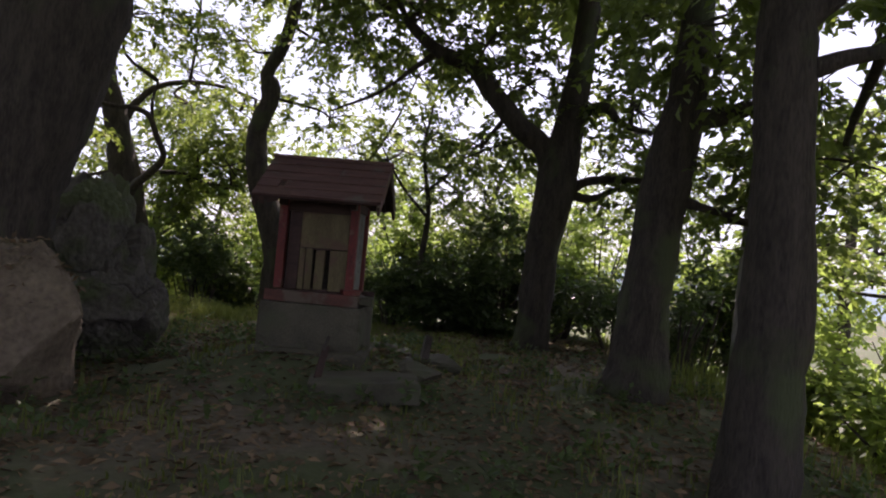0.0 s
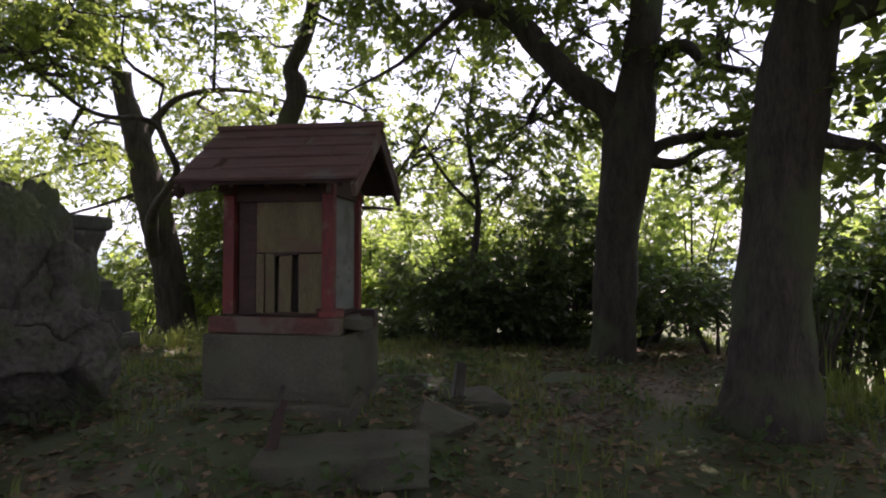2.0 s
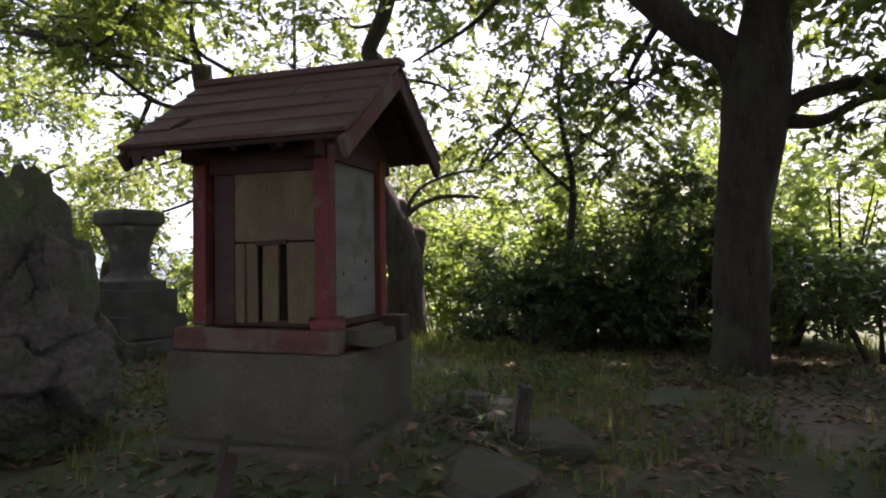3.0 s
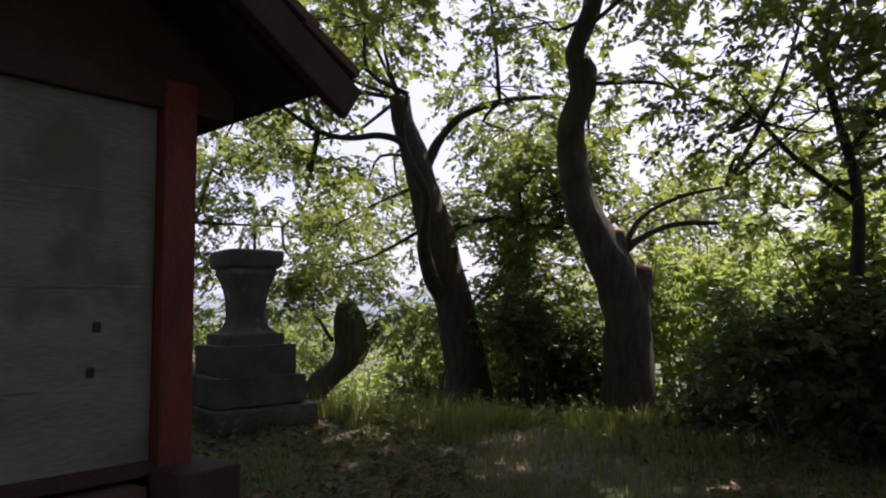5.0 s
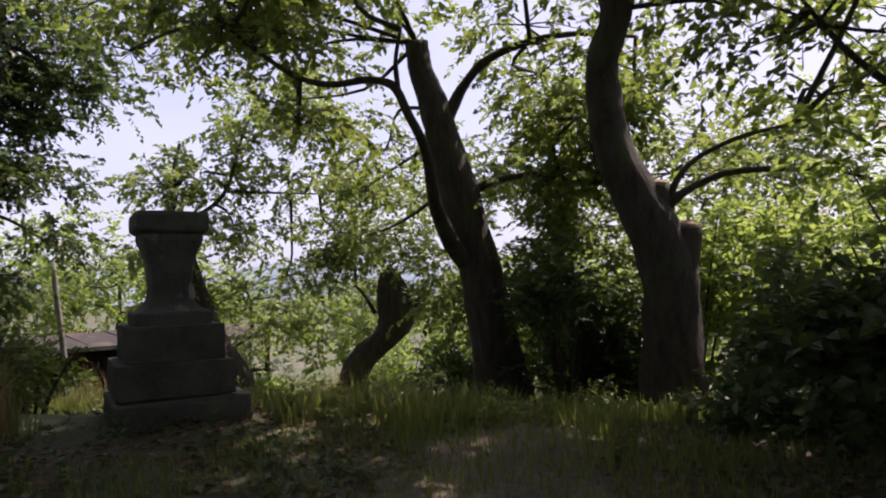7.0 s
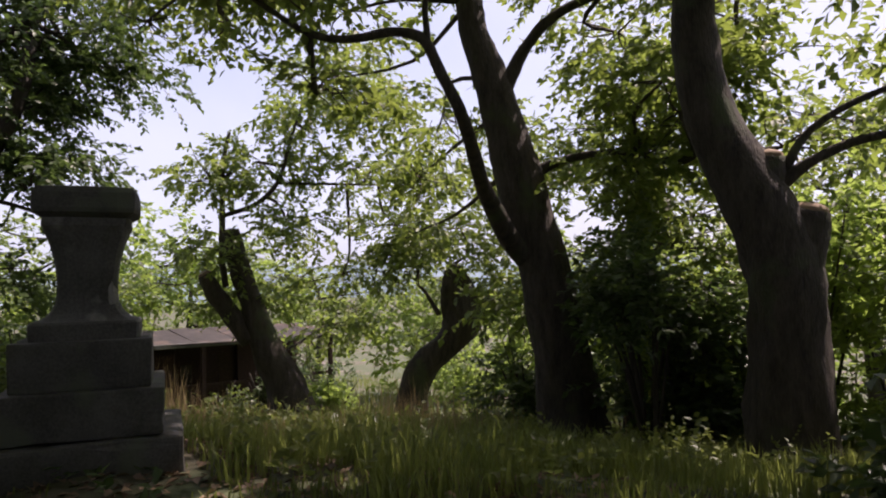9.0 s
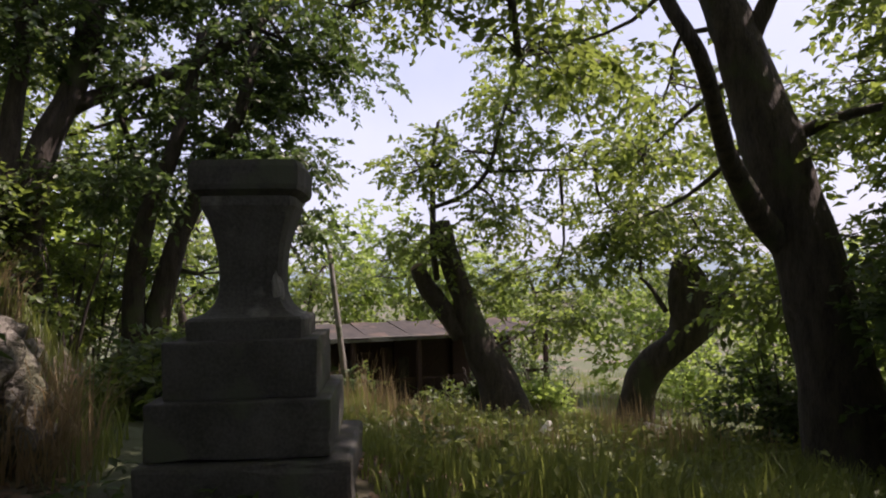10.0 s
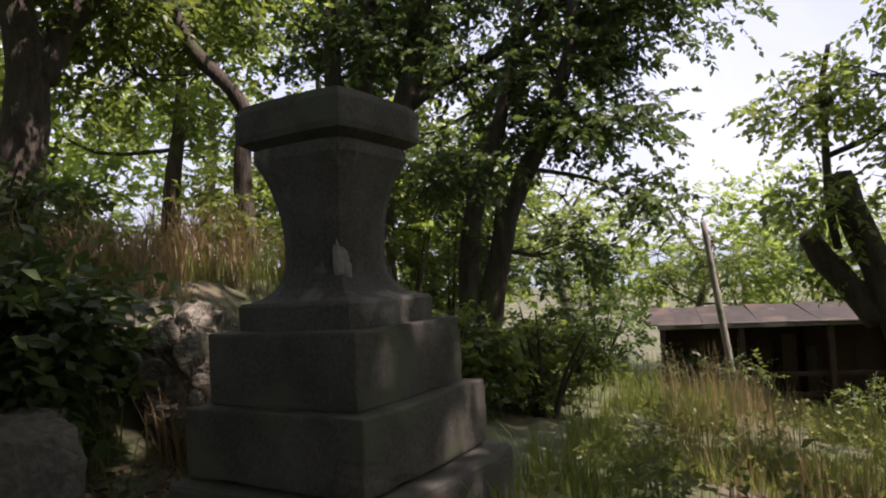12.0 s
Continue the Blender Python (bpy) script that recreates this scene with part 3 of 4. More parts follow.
tree((-13.24, 7.01, 0.84), "dark tree of several stems rising from the bank", [
    ("trunk", [(-13.20, 6.94, 0.30, 0.351), (-13.18, 6.86, 2.39, 0.284), (-13.14, 6.74, 3.25, 0.198), (-13.08, 6.55, 4.48, 0.151), (-13.08, 6.55, 5.45, 0.143), (-13.11, 6.65, 6.44, 0.134), (-13.14, 6.74, 7.42, 0.116)]),
    ("trunk", [(-13.23, 7.01, 0.30, 0.324), (-13.19, 6.91, 2.58, 0.261), (-13.20, 6.94, 3.63, 0.171), (-13.24, 7.06, 4.70, 0.135), (-13.27, 7.17, 5.88, 0.126), (-13.31, 7.28, 7.27, 0.117)]),
    ("trunk", [(-13.31, 7.14, 0.30, 0.351), (-13.26, 7.13, 2.39, 0.285), (-13.35, 7.41, 3.74, 0.221), (-13.45, 7.68, 4.43, 0.204), (-13.51, 7.93, 5.33, 0.196), (-13.57, 8.09, 6.55, 0.188), (-13.64, 8.31, 7.79, 0.150)]),
    ("limb", [(-13.46, 7.74, 4.39, 0.165), (-13.62, 8.25, 4.70, 0.117), (-13.85, 9.01, 5.07, 0.100), (-14.11, 9.80, 5.59, 0.092), (-14.37, 10.63, 6.32, 0.088), (-14.58, 11.29, 7.11, 0.074)]),
], [(-14.39, 10.79, 7.05, 2.03, 2.16, 0.54, 210), (-13.99, 9.71, 5.83, 1.76, 1.76, 0.47, 154), (-14.80, 11.87, 5.70, 1.62, 1.62, 0.47, 112), (-13.18, 7.55, 8.40, 2.70, 2.70, 0.81, 237), (-13.58, 5.66, 6.78, 2.03, 2.03, 0.68, 168), (-14.93, 11.33, 8.67, 2.43, 2.43, 0.68, 182), (-15.20, 10.25, 4.21, 1.62, 1.76, 0.54, 125), (-14.39, 7.82, 6.51, 1.89, 1.62, 0.54, 112), (-14.1, 10.5, 6.5, 0.9, 0.9, 0.5, 100), (-14.1, 10.85, 5.7, 0.8, 0.8, 0.45, 90), (-14.1, 10.5, 4.7, 0.8, 0.7, 0.4, 90), (-14.0, 11.2, 4.9, 0.6, 0.6, 0.3, 50), (-14.1, 10.5, 3.8, 0.8, 0.6, 0.35, 80), (-13.9, 11.5, 5.6, 0.6, 0.6, 0.3, 40), (-13.6, 7.4, 5.6, 1.2, 1.1, 0.5, 130), (-13.6, 6.3, 6.7, 1.3, 1.2, 0.6, 130), (-13.8, 8.6, 6.8, 1.2, 1.1, 0.5, 120), (-14.4, 5.8, 5.3, 1.3, 1.2, 0.5, 110)], LEAF_SHADED, leaf=0.14, dense=1.5)

tree((-13.2, 8.8, -0.2), "slender pair of leaning dark tree stems", [
    ("trunk", [(-13.15, 8.6, -0.6, 0.24), (-13.17, 8.70, 0.41, 0.198), (-13.18, 8.72, 1.58, 0.163), (-13.23, 8.91, 2.66, 0.154), (-13.33, 9.28, 3.73, 0.118), (-13.40, 9.57, 4.91, 0.091), (-13.45, 9.75, 5.83, 0.073)]),
    ("trunk", [(-13.2, 8.75, -0.6, 0.26), (-13.23, 8.91, 0.40, 0.225), (-13.29, 9.15, 1.46, 0.189), (-13.36, 9.42, 2.44, 0.163), (-13.48, 9.87, 3.42, 0.145), (-13.62, 10.39, 4.67, 0.118), (-13.67, 10.59, 5.76, 0.091)]),
], [(-13.4, 9.6, 4.8, 1.6, 1.5, 0.4, 140), (-13.6, 10.6, 3.6, 1.3, 1.3, 0.35, 110), (-13.7, 11.2, 2.5, 1.2, 1.1, 0.35, 90), (-13.4, 8.6, 3.2, 1.4, 1.4, 0.4, 120), (-13.8, 10.8, 6.0, 1.6, 1.5, 0.45, 120), (-14.0, 9.6, 1.7, 1.4, 1.4, 0.4, 110)], LEAF_SHADED, leaf=0.14, dense=1.6)

tree((-8.3, 4.9, 1.3), "forked dark tree on the grassy bank", [
    ("trunk", [(-8.25, 4.85, 0.8, 0.38), (-8.28, 4.90, 2.10, 0.337), (-8.37, 4.99, 2.84, 0.248), (-8.44, 5.05, 3.61, 0.235), (-8.44, 5.05, 4.18, 0.204), (-8.37, 4.98, 4.74, 0.188), (-8.32, 4.94, 5.50, 0.157)]),
    ("limb", [(-8.53, 5.13, 3.87, 0.190), (-8.70, 5.29, 4.42, 0.145), (-8.92, 5.50, 4.86, 0.119), (-9.11, 5.67, 5.45, 0.094)]),
], [(-9.4, 5.6, 5.4, 1.4, 1.4, 0.6, 70), (-8.4, 4.9, 6.6, 1.6, 1.6, 0.6, 80), (-10.2, 5.0, 4.4, 1.2, 1.2, 0.6, 60)], LEAF_OAK, leaf=0.14)

tree((-10.2, 6.6, 1.2), "small crooked tree with a hooked stem", [
    ("trunk", [(-10.2, 6.65, 0.8, 0.12), (-10.18, 6.61, 2.93, 0.109), (-10.23, 6.68, 3.55, 0.095), (-10.13, 6.53, 3.95, 0.094), (-9.96, 6.25, 4.31, 0.094), (-9.84, 6.06, 4.67, 0.079), (-9.76, 5.93, 5.10, 0.071)]),
    ("limb", [(-10.23, 6.68, 3.5, 0.06), (-10.5, 7.0, 3.6, 0.05), (-10.7, 7.3, 3.55, 0.04)]),
], [(-10.2, 6.0, 5.3, 1.2, 1.2, 0.6, 110), (-9.6, 5.2, 5.0, 1.0, 1.0, 0.5, 60)], LEAF_OAK, leaf=0.14)


tree((-0.5, 13.8, 0.2), "slender loose-crowned tree rising from the undergrowth", [
    ("trunk", [(-0.45, 13.8, 0.0, 0.08), (-0.5, 13.8, 1.4, 0.065), (-0.42, 13.85, 2.6, 0.055), (-0.6, 13.8, 3.8, 0.035), (-0.5, 13.8, 4.8, 0.015)]),
    ("limb", [(-0.43, 13.85, 2.5, 0.035), (-1.0, 13.8, 3.1, 0.028), (-1.5, 13.9, 3.9, 0.012)]),
    ("limb", [(-0.5, 13.82, 3.0, 0.03), (0.2, 13.7, 3.7, 0.022), (0.7, 13.6, 4.3, 0.01)]),
], [(-0.5, 13.8, 4.1, 1.1, 1.0, 0.7, 60), (0.5, 13.6, 4.0, 0.9, 0.8, 0.6, 45), (-1.3, 13.9, 3.5, 0.8, 0.8, 0.5, 30), (0.2, 13.7, 3.0, 0.8, 0.7, 0.4, 30)], LEAF_OAK, leaf=0.11)


def wood_tree(x, y, top, spread, n, seed, material, leaf):
    """A tree of the wood around, some added unseen for shade: a bare stem with a few boughs and a loose crown."""
    r = random.Random(seed)
    z = ground_z(x, y)
    h = top - z
    t = thing("tree", (x, y, z), "slim tree in the wood round the clearing, some added unseen for shade", "tree", "woodland trees")
    lean = [r.uniform(-0.08, 0.08) * h for _ in range(4)]
    trunk = [(x, y, z - 0.2, 0.06 + h * 0.02), (x + lean[0] * 0.4, y + lean[1] * 0.4, z + h * 0.3, 0.05 + h * 0.014), (x + lean[0], y + lean[1], z + h * 0.6, 0.04 + h * 0.008), (x + lean[2], y + lean[3], z + h * 0.9, 0.03)]
    limb("trunk", trunk, t, BARK, 8)
    clumps = []
    for _ in range(9):
        a, q = r.uniform(0, 6.283), math.sqrt(r.random()) * spread
        clumps.append((x + q * math.cos(a), y + q * math.sin(a), z + h * r.uniform(0.35, 0.97), spread * 0.5, spread * 0.5, h * 0.09, n / 9))
    crown(t, clumps, material, leaf=leaf, per=12, spread=0.8, anchors=[q for q in smoothed(trunk, 3)])


WOOD = [(-3.2, 27.5, 7.5, 2.4, 420), (2.2, 26.5, 8.0, 2.4, 430), (6.8, 23.5, 7.5, 2.4, 430), (-10.6, 23.0, 3.2, 2.0, 300), (-6.6, 25.0, 5.4, 2.0, 420), (-8.6, 19.6, 6.2, 2.2, 760), (9.0, 15.5, 7.0, 2.4, 300), (-8.2, 25.0, 5.0, 2.3, 330), (-13.5, 26.5, 3.2, 2.3, 260), (7.6, 11.0, 6.0, 1.8, 160), (10.5, 7.0, 6.0, 2.0, 200), (4.6, 30.0, 9.5, 2.6, 330),
        # four dense trees to the east, out of view, added to block light
        (8.0, 6.4, 9.0, 2.8, 520), (9.6, 3.8, 9.0, 3.0, 520), (11.0, 9.0, 9.0, 3.0, 520), (7.4, 3.0, 8.5, 2.4, 420),
        (-15.5, 5.0, 7.5, 2.2, 430), (-17.5, 8.0, 6.5, 2.0, 380), (-12.6, 3.4, 8.0, 2.2, 430), (-9.8, 1.8, 8.0, 2.2, 330), (-20.0, 4.0, 8.0, 2.4, 330), (-16.6, 1.0, 8.5, 2.4, 300), (-24.0, 9.0, 4.6, 2.2, 300), (-26.0, 12.5, 3.8, 2.4, 300), (-27.0, 16.5, 2.9, 2.4, 300), (-25.0, 21.0, 2.6, 2.4, 280), (-20.5, 24.5, 1.8, 2.2, 240)]
for k, (x, y, top, spread, n) in enumerate(WOOD):
    wood_tree(x, y, top, spread, n * 1.5, k, (LEAF_SUNLIT, LEAF_CHERRY, LEAF_OAK)[k % 3], 0.17)
# Trees behind the start and to the side, out of the way of the walk: unseen, added to dim the skylight
for k, (x, y) in enumerate(((-6, -6), (0, -7), (6, -4), (9, 1), (-10, -3), (13, 6))):
    wood_tree(x, y, 10, 3.4, 480, 40 + k, LEAF_OAK, 0.34)
# Shrubs
def shrub(x, y, top, rx, ry, n, material, label, leaf=0.14, per=12, spread=0.45, stems=6, group="", droop=0.1, low=0.0, hollow=0.4, dense=2.0):
    """A bush: several thin stems and leafy clumps down to the ground."""
    z = ground_z(x, y)
    s = thing("shrub", (x, y, z), label, "shrub", group)
    runs = []
    for _ in range(stems):
        a, r = random.uniform(0, 6.283), random.uniform(0.3, 0.85)
        ex, ey = rx * r * math.cos(a), ry * r * math.sin(a)
        h = (top - z) * random.uniform(0.6, 0.95)
        runs.append(tube_arrays([(ex * 0.15, ey * 0.15, -0.1, 0.03), (ex * 0.5, ey * 0.5, h * 0.5, 0.022), (ex, ey, h, 0.008)], 5, 3))
    v, t = joined(runs)
    bulk("stem_clump", v, t, BARK, s)["kind"] = "stuff"
    clumps = []
    h = top - z
    k = max(3, int(h * 2.2))
    for _ in range(k):
        a, r = random.uniform(0, 6.283), math.sqrt(random.random()) * 0.7
        cz = z + h * random.uniform(0.25 + low, 0.8)
        clumps.append((x + rx * r * math.cos(a), y + ry * r * math.sin(a), cz, rx * 0.6, ry * 0.6, h * 0.26, n / k))
    crown(s, clumps, material, dense=dense, leaf=leaf, per=per, spread=spread, droop=droop, hollow=hollow)
    return s


# sun and shade on these shrubs are partly put into the leaf colour
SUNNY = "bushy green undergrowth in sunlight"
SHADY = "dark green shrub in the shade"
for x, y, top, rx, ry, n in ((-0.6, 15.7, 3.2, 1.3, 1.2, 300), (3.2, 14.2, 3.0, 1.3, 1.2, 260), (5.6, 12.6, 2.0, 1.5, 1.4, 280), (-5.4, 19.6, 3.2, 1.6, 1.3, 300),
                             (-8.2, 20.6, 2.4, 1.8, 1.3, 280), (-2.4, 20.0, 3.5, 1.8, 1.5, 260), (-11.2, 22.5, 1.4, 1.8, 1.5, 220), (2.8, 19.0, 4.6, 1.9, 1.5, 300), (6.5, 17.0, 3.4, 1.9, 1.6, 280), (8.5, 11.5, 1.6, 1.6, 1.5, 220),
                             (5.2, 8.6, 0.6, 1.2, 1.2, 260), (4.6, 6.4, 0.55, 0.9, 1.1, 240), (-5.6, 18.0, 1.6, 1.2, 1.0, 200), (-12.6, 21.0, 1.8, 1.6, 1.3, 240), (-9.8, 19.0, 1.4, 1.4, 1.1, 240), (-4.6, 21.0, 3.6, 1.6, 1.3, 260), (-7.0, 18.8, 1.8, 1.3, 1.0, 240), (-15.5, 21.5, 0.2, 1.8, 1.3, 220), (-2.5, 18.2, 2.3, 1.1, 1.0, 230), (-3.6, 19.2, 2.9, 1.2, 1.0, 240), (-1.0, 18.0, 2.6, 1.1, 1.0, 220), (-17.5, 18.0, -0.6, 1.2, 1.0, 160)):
    shrub(x, y, top, rx, ry, n, LEAF_SUNLIT, SUNNY, group="undergrowth")
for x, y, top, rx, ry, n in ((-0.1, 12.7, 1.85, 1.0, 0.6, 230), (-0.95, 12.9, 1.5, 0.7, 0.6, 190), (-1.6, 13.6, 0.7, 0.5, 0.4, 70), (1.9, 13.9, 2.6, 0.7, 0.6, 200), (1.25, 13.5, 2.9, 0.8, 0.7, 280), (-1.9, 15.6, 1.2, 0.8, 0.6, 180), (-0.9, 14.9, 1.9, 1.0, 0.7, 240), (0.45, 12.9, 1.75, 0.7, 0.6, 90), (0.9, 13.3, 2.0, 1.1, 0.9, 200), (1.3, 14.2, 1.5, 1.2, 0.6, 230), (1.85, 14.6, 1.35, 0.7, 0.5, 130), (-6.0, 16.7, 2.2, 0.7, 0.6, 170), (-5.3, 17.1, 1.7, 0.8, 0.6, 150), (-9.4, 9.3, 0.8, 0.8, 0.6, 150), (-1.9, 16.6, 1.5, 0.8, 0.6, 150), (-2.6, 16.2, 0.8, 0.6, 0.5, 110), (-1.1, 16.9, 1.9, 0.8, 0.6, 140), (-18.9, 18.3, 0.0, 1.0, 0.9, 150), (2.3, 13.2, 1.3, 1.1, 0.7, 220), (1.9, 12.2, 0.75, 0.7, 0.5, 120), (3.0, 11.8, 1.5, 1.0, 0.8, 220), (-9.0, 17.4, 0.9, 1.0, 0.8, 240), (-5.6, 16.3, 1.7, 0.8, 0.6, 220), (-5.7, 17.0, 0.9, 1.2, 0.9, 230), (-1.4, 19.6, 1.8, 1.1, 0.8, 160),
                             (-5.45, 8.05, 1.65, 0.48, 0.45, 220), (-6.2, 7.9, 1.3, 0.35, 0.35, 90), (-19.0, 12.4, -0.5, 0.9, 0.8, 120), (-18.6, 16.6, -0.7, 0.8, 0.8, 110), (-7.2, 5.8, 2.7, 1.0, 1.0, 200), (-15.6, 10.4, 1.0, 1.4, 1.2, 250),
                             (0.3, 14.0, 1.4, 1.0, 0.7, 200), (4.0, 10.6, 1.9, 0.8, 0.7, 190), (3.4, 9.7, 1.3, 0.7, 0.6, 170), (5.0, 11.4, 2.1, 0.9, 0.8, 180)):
    shrub(x, y, top, rx, ry, n, LEAF_SHADED, SHADY, group="shady shrubs", leaf=0.12)
for x, y, top, rx, ry, n in ((-9.4, 6.0, 2.6, 1.0, 1.0, 170), (-12.4, 6.2, 3.2, 1.6, 1.4, 280), (-14.8, 7.8, 2.8, 1.6, 1.6, 260), (-12.2, 8.0, 2.4, 1.2, 1.0, 200), (-11.6, 9.8, 0.9, 1.0, 0.9, 80), (-10.2, 10.3, 1.1, 0.8, 0.7, 150), (-9.0, 9.5, 0.9, 0.6, 0.5, 110), (0.9, 16.0, 3.6, 1.6, 1.3, 300), (-18.9, 13.7, -0.7, 0.7, 0.6, 60), (-18.8, 15.3, -0.9, 0.7, 0.7, 60)):
    shrub(x, y, top, rx, ry, n, LEAF_OAK, "mid-green leafy shrub on the bank", group="bank shrubs", leaf=0.11)
# Woodland behind
for x, y, top, rx, n in ((-22, 24, 2.4, 2.6, 240), (-27, 20, 3.2, 3.0, 260), (-29, 15, 4.6, 3.2, 300), (-30, 9.5, 5.2, 3.4, 300), (-26, 4.5, 6.0, 3.4, 320), (-20, 2.0, 6.5, 3.2, 320), (-17, 27, 1.0, 2.6, 200), (-9, 29, 2.6, 3.0, 240), (-3, 28, 5.0, 3.2, 280), (4, 27, 6.0, 3.2, 300),
                         (11, 22, 5.0, 3.4, 300), (14, 14, 3.0, 3.4, 280), (-14, -1, 6.5, 3.0, 300), (-18, 6, 5.5, 2.4, 300)):
    shrub(x, y, top, rx, rx * 0.9, n, LEAF_SUNLIT, "leafy tree crown at the edge of the wood", leaf=0.24, per=14, spread=0.9, group="woodland edge", stems=5, hollow=0.5)

# High leaves over the path, added out of view for shade, on a made-up broad oak behind the start
shade_canopy = thing("tree", (-0.5, -1.5, -0.05), "unseen oak added to shade the path", "tree")
limb("trunk", [(-0.5, -1.5, -0.2, 0.45), (-0.5, -1.6, 2.5, 0.36), (-0.3, -1.2, 5.0, 0.3), (0.2, 0.5, 7.4, 0.2), (0.4, 3.0, 8.4, 0.1), (-0.5, 8.0, 8.8, 0.06)], shade_canopy)
crown(shade_canopy, [(x, y, 8.3 + 0.5 * math.sin(x * 1.7 + y), 2.0, 2.0, 0.8, 300) for x in (-6.5, -3.7, -0.8, 2.0, 4.8) for y in (-3, 0, 3, 6, 8.8, 11.6, 13.8) if (x < 4 or y < 7) and (x > -6 or y < 11)] + [(-1.0, 10.4, 8.7, 1.7, 1.6, 0.5, 280), (0.3, 8.8, 8.7, 1.8, 1.6, 0.5, 260), (-8.6, 11.7, 9.2, 1.5, 1.2, 0.5, 80), (-6.8, 12.2, 9.2, 1.3, 1.1, 0.5, 60), (1.6, 8.8, 8.9, 1.9, 1.4, 0.5, 280), (2.6, 9.4, 8.9, 1.5, 1.3, 0.5, 200), (-8.0, 13.4, 9.4, 1.3, 1.1, 0.5, 120), (-4.2, 13.8, 9.1, 1.3, 1.1, 0.5, 140), (-0.4, 9.6, 8.2, 1.4, 1.2, 0.5, 220), (1.9, 11.2, 8.9, 1.4, 1.2, 0.5, 200), (-0.5, 9.1, 7.3, 1.4, 1.2, 0.4, 240)], LEAF_OAK, leaf=0.24, per=14, spread=0.9, anchors=[(0.2, 0.5, 7.4)])
# Shrine and stones
def shrine():
    s = thing("wooden_shrine", (-1.16, 6.68, 1.06), "small red-painted wooden shrine with a weathered plank roof", "shrine", turn=-2)
    w, d = 0.74, 0.66
    # ground sill frame
    for y, name in ((-d / 2 - 0.02, "front_sill"), (d / 2 - 0.02, "back_sill")):
        part(name, box((w + 0.14, 0.1, 0.11), (0, y, 0.055), 0.012, jitter=0.008), OLD_RED, s, "worn red-brown sill beam")
    for x in (-w / 2 + 0.02, w / 2 - 0.02):
        part("side_sill", box((0.1, d - 0.17, 0.1), (x, -0.02, 0.05), 0.01), OLD_RED, s)
    part("floor_board", box((w - 0.02, d - 0.12, 0.03), (0, 0, 0.125), 0.004), DARK_WOOD, s)
    part("foot_block", box((0.12, 0.14, 0.13), (w / 2 + 0.06, d / 2 - 0.02, 0.065), 0.008, (0, 0, 4)), DARK_WOOD, s)
    part("offering_ledge", box((0.2, 0.3, 0.07), (w / 2 + 0.07, -0.08, 0.06), 0.008, (0, 2, 3), 0.006), CONCRETE, s, "loose grey board on the sill")
    part("broken_board", box((0.16, 0.12, 0.05), (w / 2 - 0.02, -d / 2 + 0.02, 0.135), 0.008, (3, -4, 25), 0.006), RED, s, "split end of a red board")
    for x in (-w / 2 + 0.035, w / 2 - 0.035):
        for y in (-d / 2 + 0.035, d / 2 - 0.035):
            part("post", box((0.075, 0.075, 0.84), (x, y, 0.54), 0.006), RED, s)
    # front: dark frame, pale board above, broken slats below
    f = -d / 2 + 0.05
    part("front_lintel", box((w - 0.15, 0.05, 0.1), (0, f, 0.9), 0.005), DARK_WOOD, s)
    part("front_jamb", box((0.115, 0.03, 0.73), (-0.2225, f + 0.008, 0.485), 0.004), DARK_WOOD, s)
    panel = part("front_panel", box((0.455, 0.018, 0.33), (0.065, f + 0.004, 0.685), 0.003), PANEL, s, "pale weathered board")
    part("front_rail", box((0.17, 0.026, 0.022), (0.045, f - 0.008, 0.512), 0.003, (0, -3, 0)), DARK_WOOD, s)
    for x, sw, tilt, h in ((-0.135, 0.055, 0.4, 0.385), (-0.068, 0.066, -0.4, 0.385), (0.036, 0.085, 0.9, 0.37), (0.209, 0.165, 0.0, 0.385)):
        part("slat", box((sw, 0.016, h), (x, f + 0.003, 0.32), 0.004, (0, tilt, 0), 0.003), PANEL, panel)
    # dark sheet added behind the slats in place of the shaded inside
    part("inner_back", box((w - 0.16, 0.02, 0.78), (0, f + 0.12, 0.53), 0), INNER_SHADE, s)
    part("back_panel", box((w - 0.15, 0.02, 0.82), (0, d / 2 - 0.04, 0.54), 0.003), GREY_BOARD, s)
    for x in (-w / 2 + 0.04, w / 2 - 0.04):
        side = part("side_panel", box((0.018, d - 0.15, 0.84), (x, 0, 0.55), 0.002), GREY_BOARD, s, "stained grey sheet")
        for k in range(4):
            part("batten_line", box((0.022, d - 0.16, 0.006), (x, 0, 0.3 + k * 0.2), 0.001, (0.6 * (k % 2), 0, 0)), GREY_BOARD, side)
        for y, z in ((-0.12, 0.36), (0.13, 0.33), (0.14, 0.42)):
            part("knot", box((0.022, 0.018, 0.022), (x, y, z), 0.004), DARK_WOOD, side)
        part("side_beam", box((0.06, d + 0.2, 0.07), (x, 0, 0.93), 0.006), DARK_WOOD, s)
    # gable triangles
    for x in (-w / 2 + 0.03, w / 2 - 0.03):
        bm = bmesh.new()
        tri = [(-d / 2 - 0.1, 0.96), (d / 2 + 0.1, 0.96), (0, 1.3)]
        a = [bm.verts.new((x - 0.012, y, z)) for y, z in tri]
        b = [bm.verts.new((x + 0.012, y, z)) for y, z in tri]
        bm.faces.new(a[::-1])
        bm.faces.new(b)
        for q in range(3):
            bm.faces.new((a[q], a[(q + 1) % 3], b[(q + 1) % 3], b[q]))
        part("gable", bm, DARK_WOOD, s)
    # roof
    x0, x1, ridge, eave, half = -0.565, 0.605, 1.375, 0.945, 0.595
